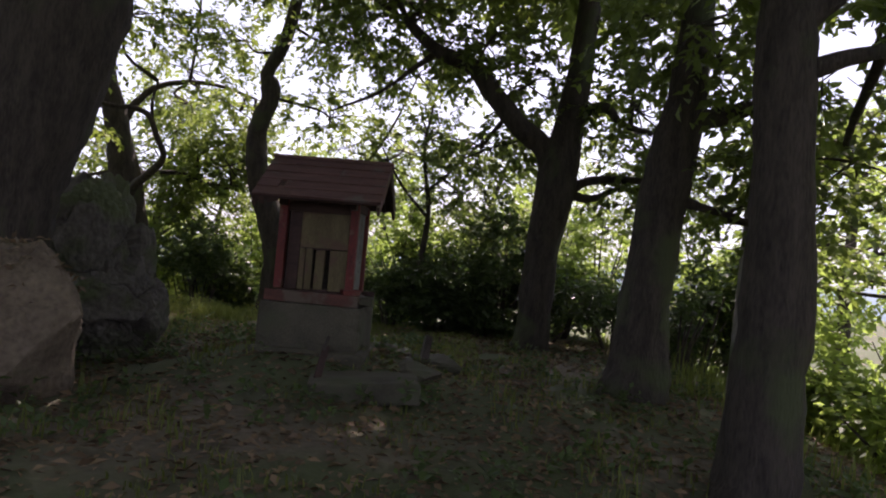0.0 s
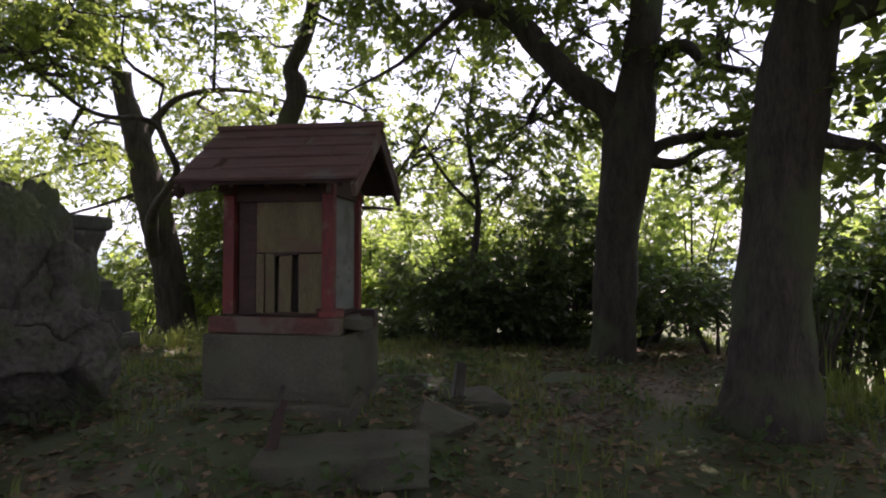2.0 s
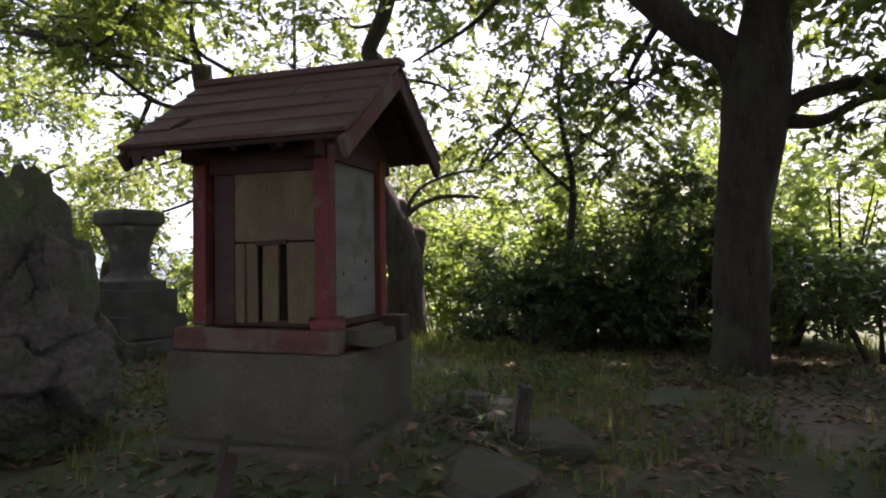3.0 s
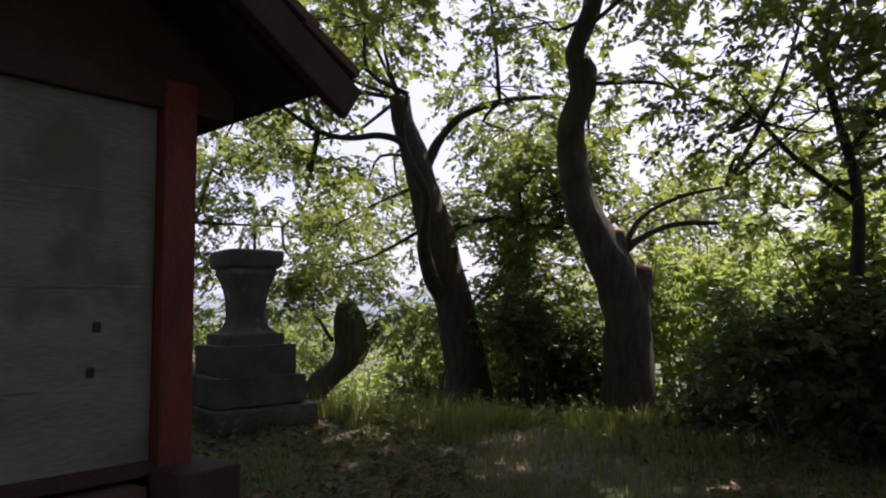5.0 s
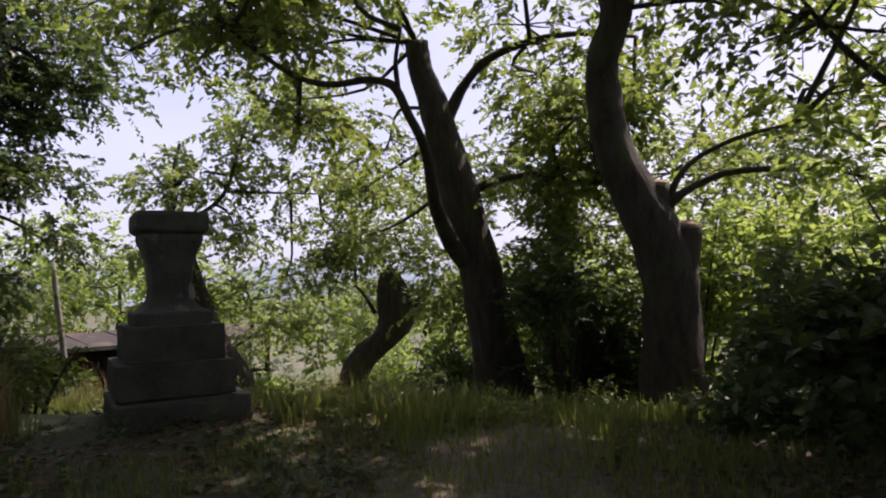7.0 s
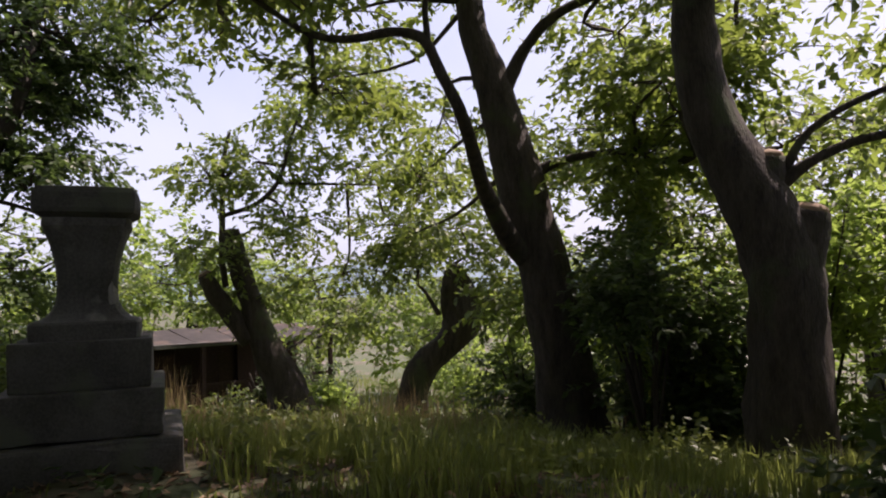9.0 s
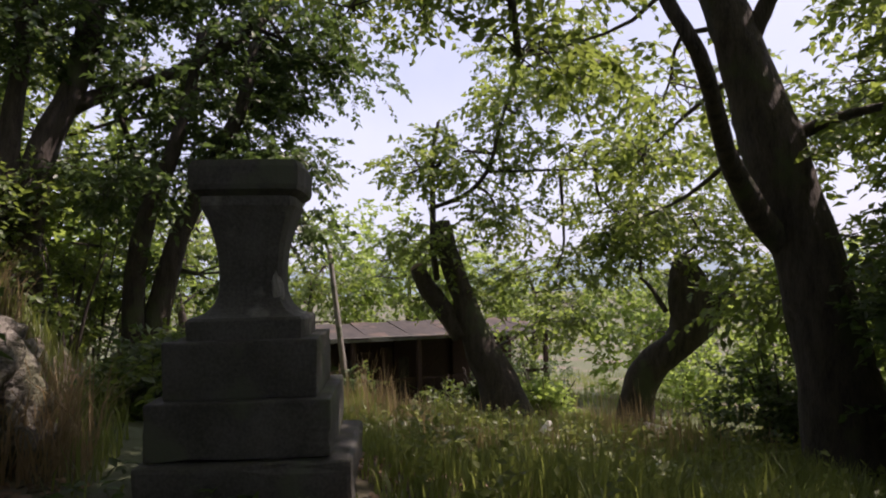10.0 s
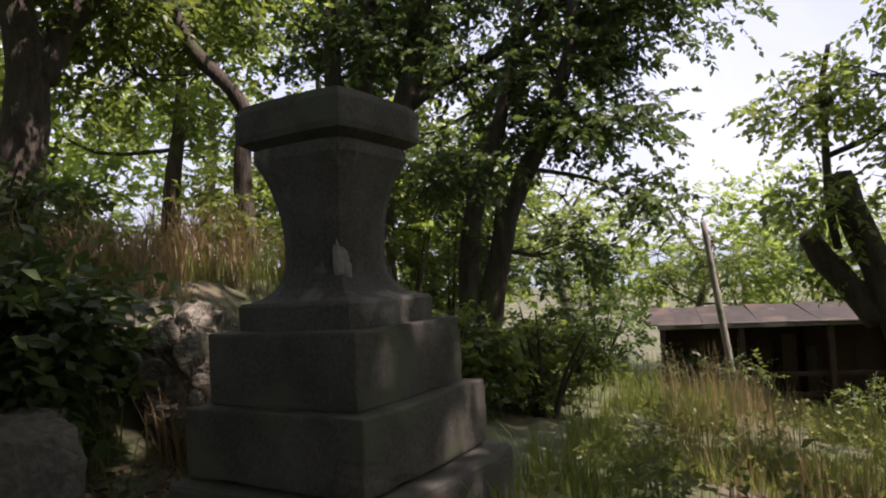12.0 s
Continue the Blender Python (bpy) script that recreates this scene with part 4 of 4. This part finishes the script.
    for sgn in (-1, 1):
        low = eave + (0.045 if sgn > 0 else 0)
        slope = math.degrees(math.atan2(ridge - low, half))
        run = math.hypot(half, ridge - low)
        deck = part("roof_deck", box((x1 - x0 - 0.04, run - 0.02, 0.022), ((x0 + x1) / 2, sgn * half / 2, (ridge + low) / 2 - 0.014), 0.003, (-sgn * slope, 0, 0)), DARK_WOOD, s)
        deck_front = deck if sgn < 0 else deck_front
        rows_n = 5
        for r in range(rows_n):
            t = (r + 0.5) / rows_n
            length = run / rows_n + 0.035
            cuts = [x0] + sorted(random.uniform(x0 + 0.15, x1 - 0.15) for _ in range(1 + r % 2)) + [x1]
            for a, b in zip(cuts, cuts[1:]):
                if b - a < 0.05:
                    continue
                y = sgn * half * t
                z = ridge + (low - ridge) * t + 0.014
                part("roof_board", box((b - a - 0.004, length, 0.021), ((a + b) / 2, y, z + random.uniform(0, 0.004)), 0.003, (-sgn * (slope - 4.2), random.uniform(-0.5, 0.5), random.uniform(-0.4, 0.4))), ROOF, deck)
        for x in (x0 + 0.02, x1 - 0.02):
            part("bargeboard", box((0.03, run + 0.01, 0.085), (x, sgn * (half / 2 + 0.002), (ridge + low) / 2 - 0.06), 0.006, (-sgn * slope, 0, 0)), OLD_RED if x > 0 and sgn < 0 else DARK_WOOD, deck)
        for k in range(5):
            part("rafter", box((0.03, run - 0.1, 0.035), (x0 + 0.12 + k * (x1 - x0 - 0.24) / 4, sgn * half / 2, (ridge + low) / 2 - 0.045), 0.003, (-sgn * slope, 0, 0)), DARK_WOOD, deck)
    for k in range(7):
        h = random.uniform(0.03, 0.085)
        part("hanging_splinter", box((random.uniform(0.02, 0.05), 0.012, h), (x0 + 0.02 + k * 0.034, -half + 0.012, eave - h * 0.35), 0.003, (8, random.uniform(-14, 14), 0), 0.004), DARK_WOOD, deck_front, "torn strip of old board")
    part("ridge_cap", box((x1 - x0 + 0.02, 0.09, 0.035), ((x0 + x1) / 2, 0, ridge + 0.022), 0.008), ROOF, s)
    part("ridge_beam", box((x1 - x0 - 0.06, 0.06, 0.08), ((x0 + x1) / 2, 0, ridge - 0.075), 0.006), DARK_WOOD, s)
    return s


shrine()

pl = thing("stone_plinth", (-1.16, 6.7, 0.5), "cast concrete plinth under the shrine, mossy", "plinth", turn=-2)
part("block", rough_block((0.95, 0.84, 0.42), (0, 0, 0.35), 0.018, seed=1.0), CONCRETE, pl)
part("footing", rough_block((1.08, 0.98, 0.3), (0, 0, 0.0), 0.03, wear=0.015, seed=2.0), CONCRETE, pl)


def square_loft(profile, ring=5):
    """A square turned section: (half width, height), with worn corners."""
    bm = bmesh.new()
    rings = []
    for h, z in profile:
        c = min(0.02, h * 0.1)
        pts = []
        for q in range(4):
            a, b = [(1, -1), (1, 1), (-1, 1), (-1, -1)][q], [(1, 1), (-1, 1), (-1, -1), (1, -1)][q]
            for k in range(ring):
                t = k / ring
                x, y = (a[0] * (1 - t) + b[0] * t) * h, (a[1] * (1 - t) + b[1] * t) * h
                if k == 0:
                    x, y = x * (1 - c / h), y * (1 - c / h)
                g = 0.004 * noise.noise(Vector((x * 14, y * 14, z * 9)))
                pts.append(bm.verts.new((x * (1 + g), y * (1 + g), z)))
        rings.append(pts)
    n = 4 * ring
    for r in range(len(rings) - 1):
        for k in range(n):
            bm.faces.new((rings[r][k], rings[r][(k + 1) % n], rings[r + 1][(k + 1) % n], rings[r + 1][k]))
    bm.faces.new(rings[-1])
    bm.faces.new(rings[0][::-1])
    return bm


ped = thing("stone_pedestal", (-5.32, 10.26, 0.45), "tall carved grey stone pedestal in tiers with a square cap", "pedestal", turn=-13.5)
part("ground_slab", rough_block((1.0, 1.04, 0.24), (0.02, 0.04, 0.06), 0.025, wear=0.014, seed=3.0), STONE, ped, "pale worn base slab")
part("lower_tier", rough_block((0.9, 0.9, 0.28), (0, 0, 0.33), 0.012, seed=4.0), STONE, ped)
part("middle_tier", rough_block((0.76, 0.76, 0.29), (0, 0, 0.615), 0.012, seed=5.0), STONE, ped)
neck = [(0.308, 0.76), (0.312, 0.855), (0.3, 0.87)]
for k in range(1, 9):
    a = k / 8 * math.pi / 2
    neck.append((0.3 - 0.133 * math.sin(a), 0.87 + 0.17 * (1 - math.cos(a))))
for k in range(1, 10):
    t = k / 9
    neck.append((0.167 + 0.075 * t ** 2.4, 1.04 + 0.4 * t))
neck += [(0.25, 1.455), (0.25, 1.505)]
part("carved_neck", square_loft(neck), WORN_STONE, ped, "curved stone shaft with a chipped corner")
bm = bmesh.new()
bmesh.ops.create_icosphere(bm, subdivisions=3, radius=1.0)
for v in bm.verts:
    q = 1 + 0.45 * noise.noise(v.co * 1.7 + Vector((4, 0, 2))) + 0.2 * noise.noise(v.co * 4)
    v.co = Vector((v.co.x * 0.026 * (1.15 - 0.75 * v.co.z), v.co.y * 0.02, v.co.z * 0.085)) * q
bmesh.ops.transform(bm, matrix=pose(0.152, 0.152, 1.03, 0, 10, -45), verts=bm.verts)
part("chip", bm, CHIPPED, ped, "pale freshly broken corner")
part("cap", square_loft([(0.235, 1.5), (0.292, 1.535), (0.3, 1.56), (0.3, 1.655), (0.285, 1.69), (0.2, 1.705)]), STONE, ped)


def boulder(name, at, size, label, material=ROCK, seed=0, rot=0, points=15, rough=0.05):
    """An angular weathered rock: a rough-hewn hull with worn edges and fine relief."""
    r = random.Random(seed)
    bm = bmesh.new()
    for k in range(points):
        d = Vector((r.gauss(0, 1), r.gauss(0, 1), r.gauss(0, 1))).normalized() * r.uniform(0.88, 1.08)
        bm.verts.new(d)
    made = bmesh.ops.convex_hull(bm, input=bm.verts[:])
    bmesh.ops.delete(bm, geom=[v for v in bm.verts if not v.link_faces], context="VERTS")
    for k in range(3):
        lo, hi = min(v.co[k] for v in bm.verts), max(v.co[k] for v in bm.verts)
        for v in bm.verts:
            v.co[k] = (v.co[k] - lo) / (hi - lo) * 2 - 1
    bmesh.ops.bevel(bm, geom=bm.edges[:], offset=0.035, segments=2, affect="EDGES", profile=0.6)
    bmesh.ops.triangulate(bm, faces=bm.faces[:])
    for _ in range(2):
        bmesh.ops.subdivide_edges(bm, edges=[e for e in bm.edges if e.calc_length() > 0.16], cuts=1)
        bmesh.ops.triangulate(bm, faces=bm.faces[:])
    for v in bm.verts:
        p = v.co + Vector((seed * 3, seed, 0))
        v.co *= 1 + rough * 1.4 * noise.noise(p * 2.2) + rough * noise.noise(p * 6) + rough * 0.5 * noise.noise(p * 14)
        v.co = Vector((v.co.x * size[0], v.co.y * size[1], v.co.z * size[2]))
    ob = part(name, bm, material, None, "", False)
    ob.matrix_world = pose(*at, 0, 0, rot)
    return tagged(ob, label, "rock", "boulders")


brown_rock = boulder("boulder", (-3.12, 5.05, 0.72), (0.56, 0.46, 0.74), "rough brown boulder with dry leaves on top", BROWN_ROCK, seed=1, points=26, rough=0.08)
boulder("boulder", (-4.7, 6.6, 1.0), (0.9, 0.8, 0.8), "grey boulder half sunk in the bank", seed=5)
boulder("boulder", (-5.05, 8.6, 0.45), (0.42, 0.36, 0.42), "low grey rock under a dark shrub", seed=31, points=26, rough=0.07)
boulder("boulder", (-5.3, 7.7, 0.7), (0.55, 0.5, 0.6), "dark mossy rock in the shade", seed=8, points=24, rough=0.07)


def crag(at, size, label, seed, material=LIT_ROCK, rot=-16, lean=6, grain=1.0, blunt=0.0):
    """A rock face split into blocks by cracks, each block standing proud by its own amount."""
    bm = bmesh.new()
    bmesh.ops.create_icosphere(bm, subdivisions=6, radius=1.0)
    for v in bm.verts:
        p = v.co.copy()
        c = Vector((p.x * 1.7 + 0.3 * noise.noise(p * 3), p.y * 1.7, p.z * 2.6 + 0.3 * noise.noise(p * 2.5))) * grain + Vector((seed, 0, seed))
        far, cells = noise.voronoi(c)
        step = noise.cell(cells[0] * 7.3)
        edge = min(1.0, (far[1] - far[0]) / 0.09)
        q = 0.82 + 0.2 * step - 0.09 * (1 - edge) + 0.05 * noise.noise(p * 5 + Vector((seed, 0, 0))) + 0.03 * noise.noise(p * 13)
        v.co = Vector((p.x * size[0], p.y * size[1], p.z * size[2])) * q
        if blunt:
            v.co.z = min(v.co.z, size[2] * (blunt + 0.07 * noise.noise(p * 3) - 0.12 * p.x))
    ob = part("boulder", bm, material, None, "", False)
    ob.matrix_world = pose(*at, 0, lean, rot)
    return tagged(ob, label, "rock", "boulders")


# stacked rocks beside the leaning trunk
crag((-3.6, 7.05, 1.38), (0.62, 0.58, 1.08), "dark upright rock split by ledges, blunt top", 1.3, ROCK, 75, -3, 0.5, 0.8)
crag((-3.5, 7.1, 0.75), (0.74, 0.62, 0.7), "broad mossy rock at the foot of another", 5.2, ROCK, 20, 4, 0.5)
# broken rock face in the bank beside the pedestal, sunlight put into its colour
crag((-6.75, 8.2, 0.62), (0.62, 0.46, 0.78), "cracked rock crag jutting from the bank", 3.1)
crag((-7.35, 8.1, 0.5), (0.6, 0.45, 0.66), "broken weathered rock in the grassy bank", 7.7)
crag((-6.5, 8.65, 0.72), (0.5, 0.4, 0.62), "split rock in a sunlit tone at the foot of the bank", 11.4)
# fallen stones before the shrine
slab = part("stone_slab", rough_block((0.9, 0.5, 0.18), (0, 0, 0), 0.02, (2, -3, 0), wear=0.02, seed=6.0), CONCRETE)
slab.matrix_world = pose(-0.55, 5.75, 0.44, 0, 0, 8)
tagged(slab, "long worn stone slab lying before the shrine", "stone")
boulder("flat_stone", (-0.15, 6.6, 0.45), (0.3, 0.26, 0.16), "broken stone slab beside the plinth", CONCRETE, 3, 30)
boulder("flat_stone", (-1.35, 5.4, 0.3), (0.3, 0.25, 0.14), "mossy stone in the leaf litter", CONCRETE, 5, -20)
boulder("flat_stone", (0.0, 7.4, 0.42), (0.35, 0.3, 0.14), "low stone behind the shrine path", CONCRETE, 11, -20)
boulder("flat_stone", (-0.6, 8.35, 0.36), (0.36, 0.3, 0.17), "low mossy stone in the grass behind the shrine", CONCRETE, 27, 6, 24, 0.07)
boulder("flat_stone", (-0.32, 7.55, 0.36), (0.24, 0.36, 0.2), "mossy sloping stone beside the stake", CONCRETE, 21, 12)
st = thing("stake", (-0.1, 7.3, 0.3), "short split weathered wooden stake", "stake")
part("post", box((0.08, 0.06, 0.5), (0, 0, 0.22), 0.01, (4, 6, 20), 0.008), BARK, st)
part("split_edge", box((0.02, 0.03, 0.4), (-0.035, -0.02, 0.26), 0.006, (4, 8, 20), 0.006), BARK_PALE, st, "bare split edge")
st = thing("stake", (-0.93, 5.65, 0.28), "broken dark brown stake leaning before the plinth", "stake")
part("post", box((0.055, 0.03, 0.52), (0, 0, 0.24), 0.006, (-6, 12, 15), 0.008), DARK_WOOD, st)
part("split_end", box((0.022, 0.02, 0.12), (0.055, -0.02, 0.52), 0.004, (-6, 20, 15), 0.006), BARK, st)
boulder("pale_stone", (-9.9, 14.25, ground_z(-9.9, 14.25) + 0.12), (0.12, 0.1, 0.15), "small white stone marker in the grass", WHITE_STONE, 15, 20)
boulder("pale_stone", (-13.4, 18.2, -1.6), (0.5, 0.3, 0.12), "pale flat stone by the stump", WHITE_STONE, 25, 20)
boulder("pale_stone", (-4.7, 13.6, -0.08), (0.2, 0.3, 0.08), "pale scrap of stone in the grass", WHITE_STONE, 35, 50)

pole = thing("pole", (3.38, 7.81, -0.35), "slim pale bare pole standing among the trees", "pole")
v, t = tube_arrays([(3.38, 7.81, -0.5, 0.085), (3.43, 7.78, 1.3, 0.082), (3.47, 7.77, 2.8, 0.078), (3.55, 7.72, 5.2, 0.07)], 12, 6, 0.03, (3.38, 7.81, -0.35))
bulk("shaft", v, t, BARK_PALE, pole, True)
pole = thing("pole", (-18.94, 13.13, -1.7), "thin crooked weathered pole in the grass", "pole")
v, t = tube_arrays([(-18.94, 13.13, -2.1, 0.07), (-18.97, 12.86, 0.3, 0.075), (-19.0, 12.64, 2.35, 0.065)], 8, 6, 0.1, (-18.94, 13.13, -1.7))
bulk("shaft", v, t, BARK_PALE, pole, True)

shed = thing("shed", (-21.3, 15.0, -2.1), "low open shed with a grey sheet roof", "shed")
for k in range(1, 14):
    part("roof_sheet", box((3.0 + random.uniform(-0.1, 0.15), 0.6, 0.03), (0.5 + random.uniform(-0.1, 0.1), -4.0 + k * 0.6, 2.22 + (0.016 if k % 2 else 0)), 0.004, (random.uniform(-0.8, 0.8), 4.5 + random.uniform(-0.5, 0.5), random.uniform(-0.5, 0.5))), SHED_ROOF, shed)
part("eave_board", box((0.05, 7.6, 0.12), (1.99, 0.3, 2.08), 0.005), GREY_BOARD, shed)
for y in (-3.4, -1.7, 0.1, 2.0, 3.9):
    part("post", box((0.12, 0.12, 2.3), (1.9, y, 0.95), 0.01), DARK_WOOD, shed)
    part("post", box((0.12, 0.12, 2.4), (-0.8, y, 1.1), 0.01), DARK_WOOD, shed)
back = part("back_wall", box((0.06, 7.4, 2.4), (-0.9, 0.3, 1.1), 0.004), DARK_WOOD, shed)
for z in (0.5, 0.95):
    part("rail", box((0.05, 7.3, 0.09), (1.78, 0.25, z), 0.006, (0.4, 0, 0)), DARK_WOOD, shed)
for k in range(9):
    part("wall_board", box((0.03, 0.3, 1.5 + 0.3 * (k % 3)), (0.9 + 0.1 * (k % 2), -3.2 + k * 0.52, 0.7), 0.006, (0, 0, 3 * (k % 3 - 1))), DARK_WOOD if k % 3 else BARK, back)
# Grass and litter
def blades(name, xy, low, high, material, label, lean=0.35, width=0.008, category="grass"):
    """Bent blades rooted in the ground."""
    n = len(xy)
    root = on_ground(xy)
    tall = np.array([noise.noise(Vector((x * 0.55, y * 0.55, 9))) + 0.6 * noise.noise(Vector((x * 1.9, y * 1.9, 5))) for x, y in xy])
    h = (rng.uniform(low, high, n) * np.clip(0.85 + 1.1 * tall, 0.3, 1.9))[:, None]
    a = rng.uniform(0, 6.283, n)
    d = np.stack([np.cos(a), np.sin(a), np.zeros(n)], 1)
    s = np.stack([-np.sin(a), np.cos(a), np.zeros(n)], 1) * width * rng.uniform(0.7, 1.4, n)[:, None]
    b = rng.uniform(0.1, 1.0, n)[:, None] * lean
    up = np.array([0, 0, 1.0])
    m = root + up * h * 0.55 + d * h * b * 0.35
    t = root + up * h * (1 - 0.25 * b) + d * h * b
    v = np.stack([root - s - up * 0.02, root + s - up * 0.02, m - s * 0.8, m + s * 0.8, t], 1).reshape(-1, 3)
    k = np.arange(n)[:, None] * 5
    f = np.stack([k + [0, 1, 3], k + [0, 3, 2], k + [2, 3, 4]], 1).reshape(-1, 3)
    return tagged(bulk(name, v, f, material), label, category, kind="stuff")


def scatter(n, x0, x1, y0, y1, clump=0.0, seed=0.0, f=0.7):
    out = []
    while len(out) < n:
        x, y = rng.uniform(x0, x1), rng.uniform(y0, y1)
        near = min(math.hypot(x + 1.4, y - 10.1), math.hypot(x + 2.1, y - 10.8), math.hypot(x + 2.7, y - 11.6))
        if noise.noise(Vector((x * f, y * f, seed))) > clump and near > 0.7:
            out.append((x, y))
    return np.array(out)


meadow = scatter(76000, -19, -2.2, 10.8, 21, -0.08, 2, 0.9)
blades("grass", meadow, 0.05, 0.34, GRASS, "tall sunlit green grass on the slope", 0.6, 0.006)
blades("grass", scatter(16000, -32, -12, 8, 34, -0.3, 3), 0.2, 0.55, GRASS, "rank grass round the shed", 0.5, 0.009)
blades("dry_grass", scatter(3200, -17, -6, 11.5, 19, 0.05, 5), 0.3, 0.75, DRY_GRASS, "straw-coloured seed stalks in the grass", 0.4, 0.004)
blades("dry_grass", scatter(3000, -10.5, -6.2, 5.5, 8.6, 0.1, 6, 1.3), 0.3, 0.9, DRY_GRASS, "dry brown reeds on the bank", 0.9, 0.005)
blades("grass", scatter(3800, -11, -5.6, 5.0, 9.4, -0.05, 7, 1.2), 0.12, 0.5, GRASS, "rough green grass on the bank", 0.6, 0.007)
blades("grass", scatter(6000, -5.5, 3.2, 1.5, 13, 0.05, 8, 1.3), 0.04, 0.15, GRASS, "sparse short grass under the trees", 0.7, 0.006)
blades("grass", scatter(6000, 3.0, 9, 3, 15, -0.2, 9), 0.1, 0.5, GRASS, "weeds on the slope beside the trees", 0.6, 0.009)

xy = scatter(26000, -6, 5, 0.5, 13, -0.3, 11, 1.0)
p = on_ground(xy) + np.array([0, 0, 0.012])
n = len(p)
a = rng.uniform(0, 6.283, n)
d = unit(np.stack([np.cos(a), np.sin(a), rng.normal(size=n) * 0.25], 1))
up = unit(np.array([0, 0, 1.0]) + rng.normal(size=(n, 3)) * 0.3)
size = rng.uniform(0.04, 0.11, n)
v, t = leaf_arrays(p, d, up, size, size * 0.55)
tagged(bulk("leaf_litter", v, t, LITTER), "dry brown fallen leaves strewn on the earth", "leaves", kind="stuff")

# low weeds and seedlings in the litter
xy = scatter(900, -5.5, 3.2, 1.2, 10.5, 0.0, 21, 0.9)
xy = xy[np.hypot(xy[:, 0] + 1.15, xy[:, 1] - 6.7) > 0.75]
p = on_ground(xy) + np.array([0, 0, 0.05])
lv, tw = sprays(p, unit(rng.normal(size=p.shape) * np.array([1, 1, 0.2]) + np.array([0, 0, 0.7])), 8, 0.2, 0.075, -0.05, 0.9)
tagged(bulk("weeds", *lv, LEAF_SHADED), "low green seedlings and weeds under the trees", "weeds", kind="stuff")
xy = scatter(800, -12, -3.2, 11.0, 17, 0.05, 23, 0.8)
p = on_ground(xy) + np.array([0, 0, 0.12])
lv, tw = sprays(p, unit(rng.normal(size=p.shape) * np.array([1, 1, 0.2]) + np.array([0, 0, 0.9])), 9, 0.3, 0.07, -0.1, 0.8)
tagged(bulk("weeds", *lv, GRASS), "broad-leaved weeds among the grass", "weeds", kind="stuff")

near_path = np.stack([rng.uniform(-4.2, 0.6, 9000), rng.uniform(8.2, 13.0, 9000)], 1)
blades("grass", near_path, 0.04, 0.14, GRASS, "short trodden grass along the path", 0.7, 0.005)
face = np.stack([rng.uniform(-7.9, -6.35, 700), rng.uniform(7.9, 8.95, 700)], 1)
blades("dry_grass", face[:420], 0.25, 0.7, DRY_GRASS, "dry straw hanging over the rocks of the bank", 1.0, 0.005)
blades("grass", face[420:], 0.15, 0.5, GRASS, "tufts of grass between the rocks of the bank", 0.9, 0.006)

# dry leaves caught on top of the brown boulder
tops = np.array([brown_rock.matrix_world @ v.co for v in brown_rock.data.vertices if v.normal.z > 0.45 and v.co.z > 0.25])
p = tops[rng.integers(0, len(tops), 130)] + rng.normal(size=(130, 3)) * np.array([0.03, 0.03, 0.004]) + np.array([0, 0, 0.012])
d = unit(rng.normal(size=p.shape) * np.array([1, 1, 0.3]))
size = rng.uniform(0.04, 0.1, len(p))
v, t = leaf_arrays(p, d, unit(np.array([0, 0, 1.0]) + rng.normal(size=p.shape) * 0.35), size, size * 0.55)
tagged(bulk("leaf_litter", v, t, LITTER), "dry brown leaves caught on top of a boulder", "leaves", kind="stuff")
tuft = np.stack([rng.uniform(-6.75, -5.95, 300), rng.uniform(8.65, 9.3, 300)], 1)
blades("dry_grass", tuft, 0.35, 0.8, DRY_GRASS, "tuft of dry straw beside the sunlit rock", 0.8, 0.005)
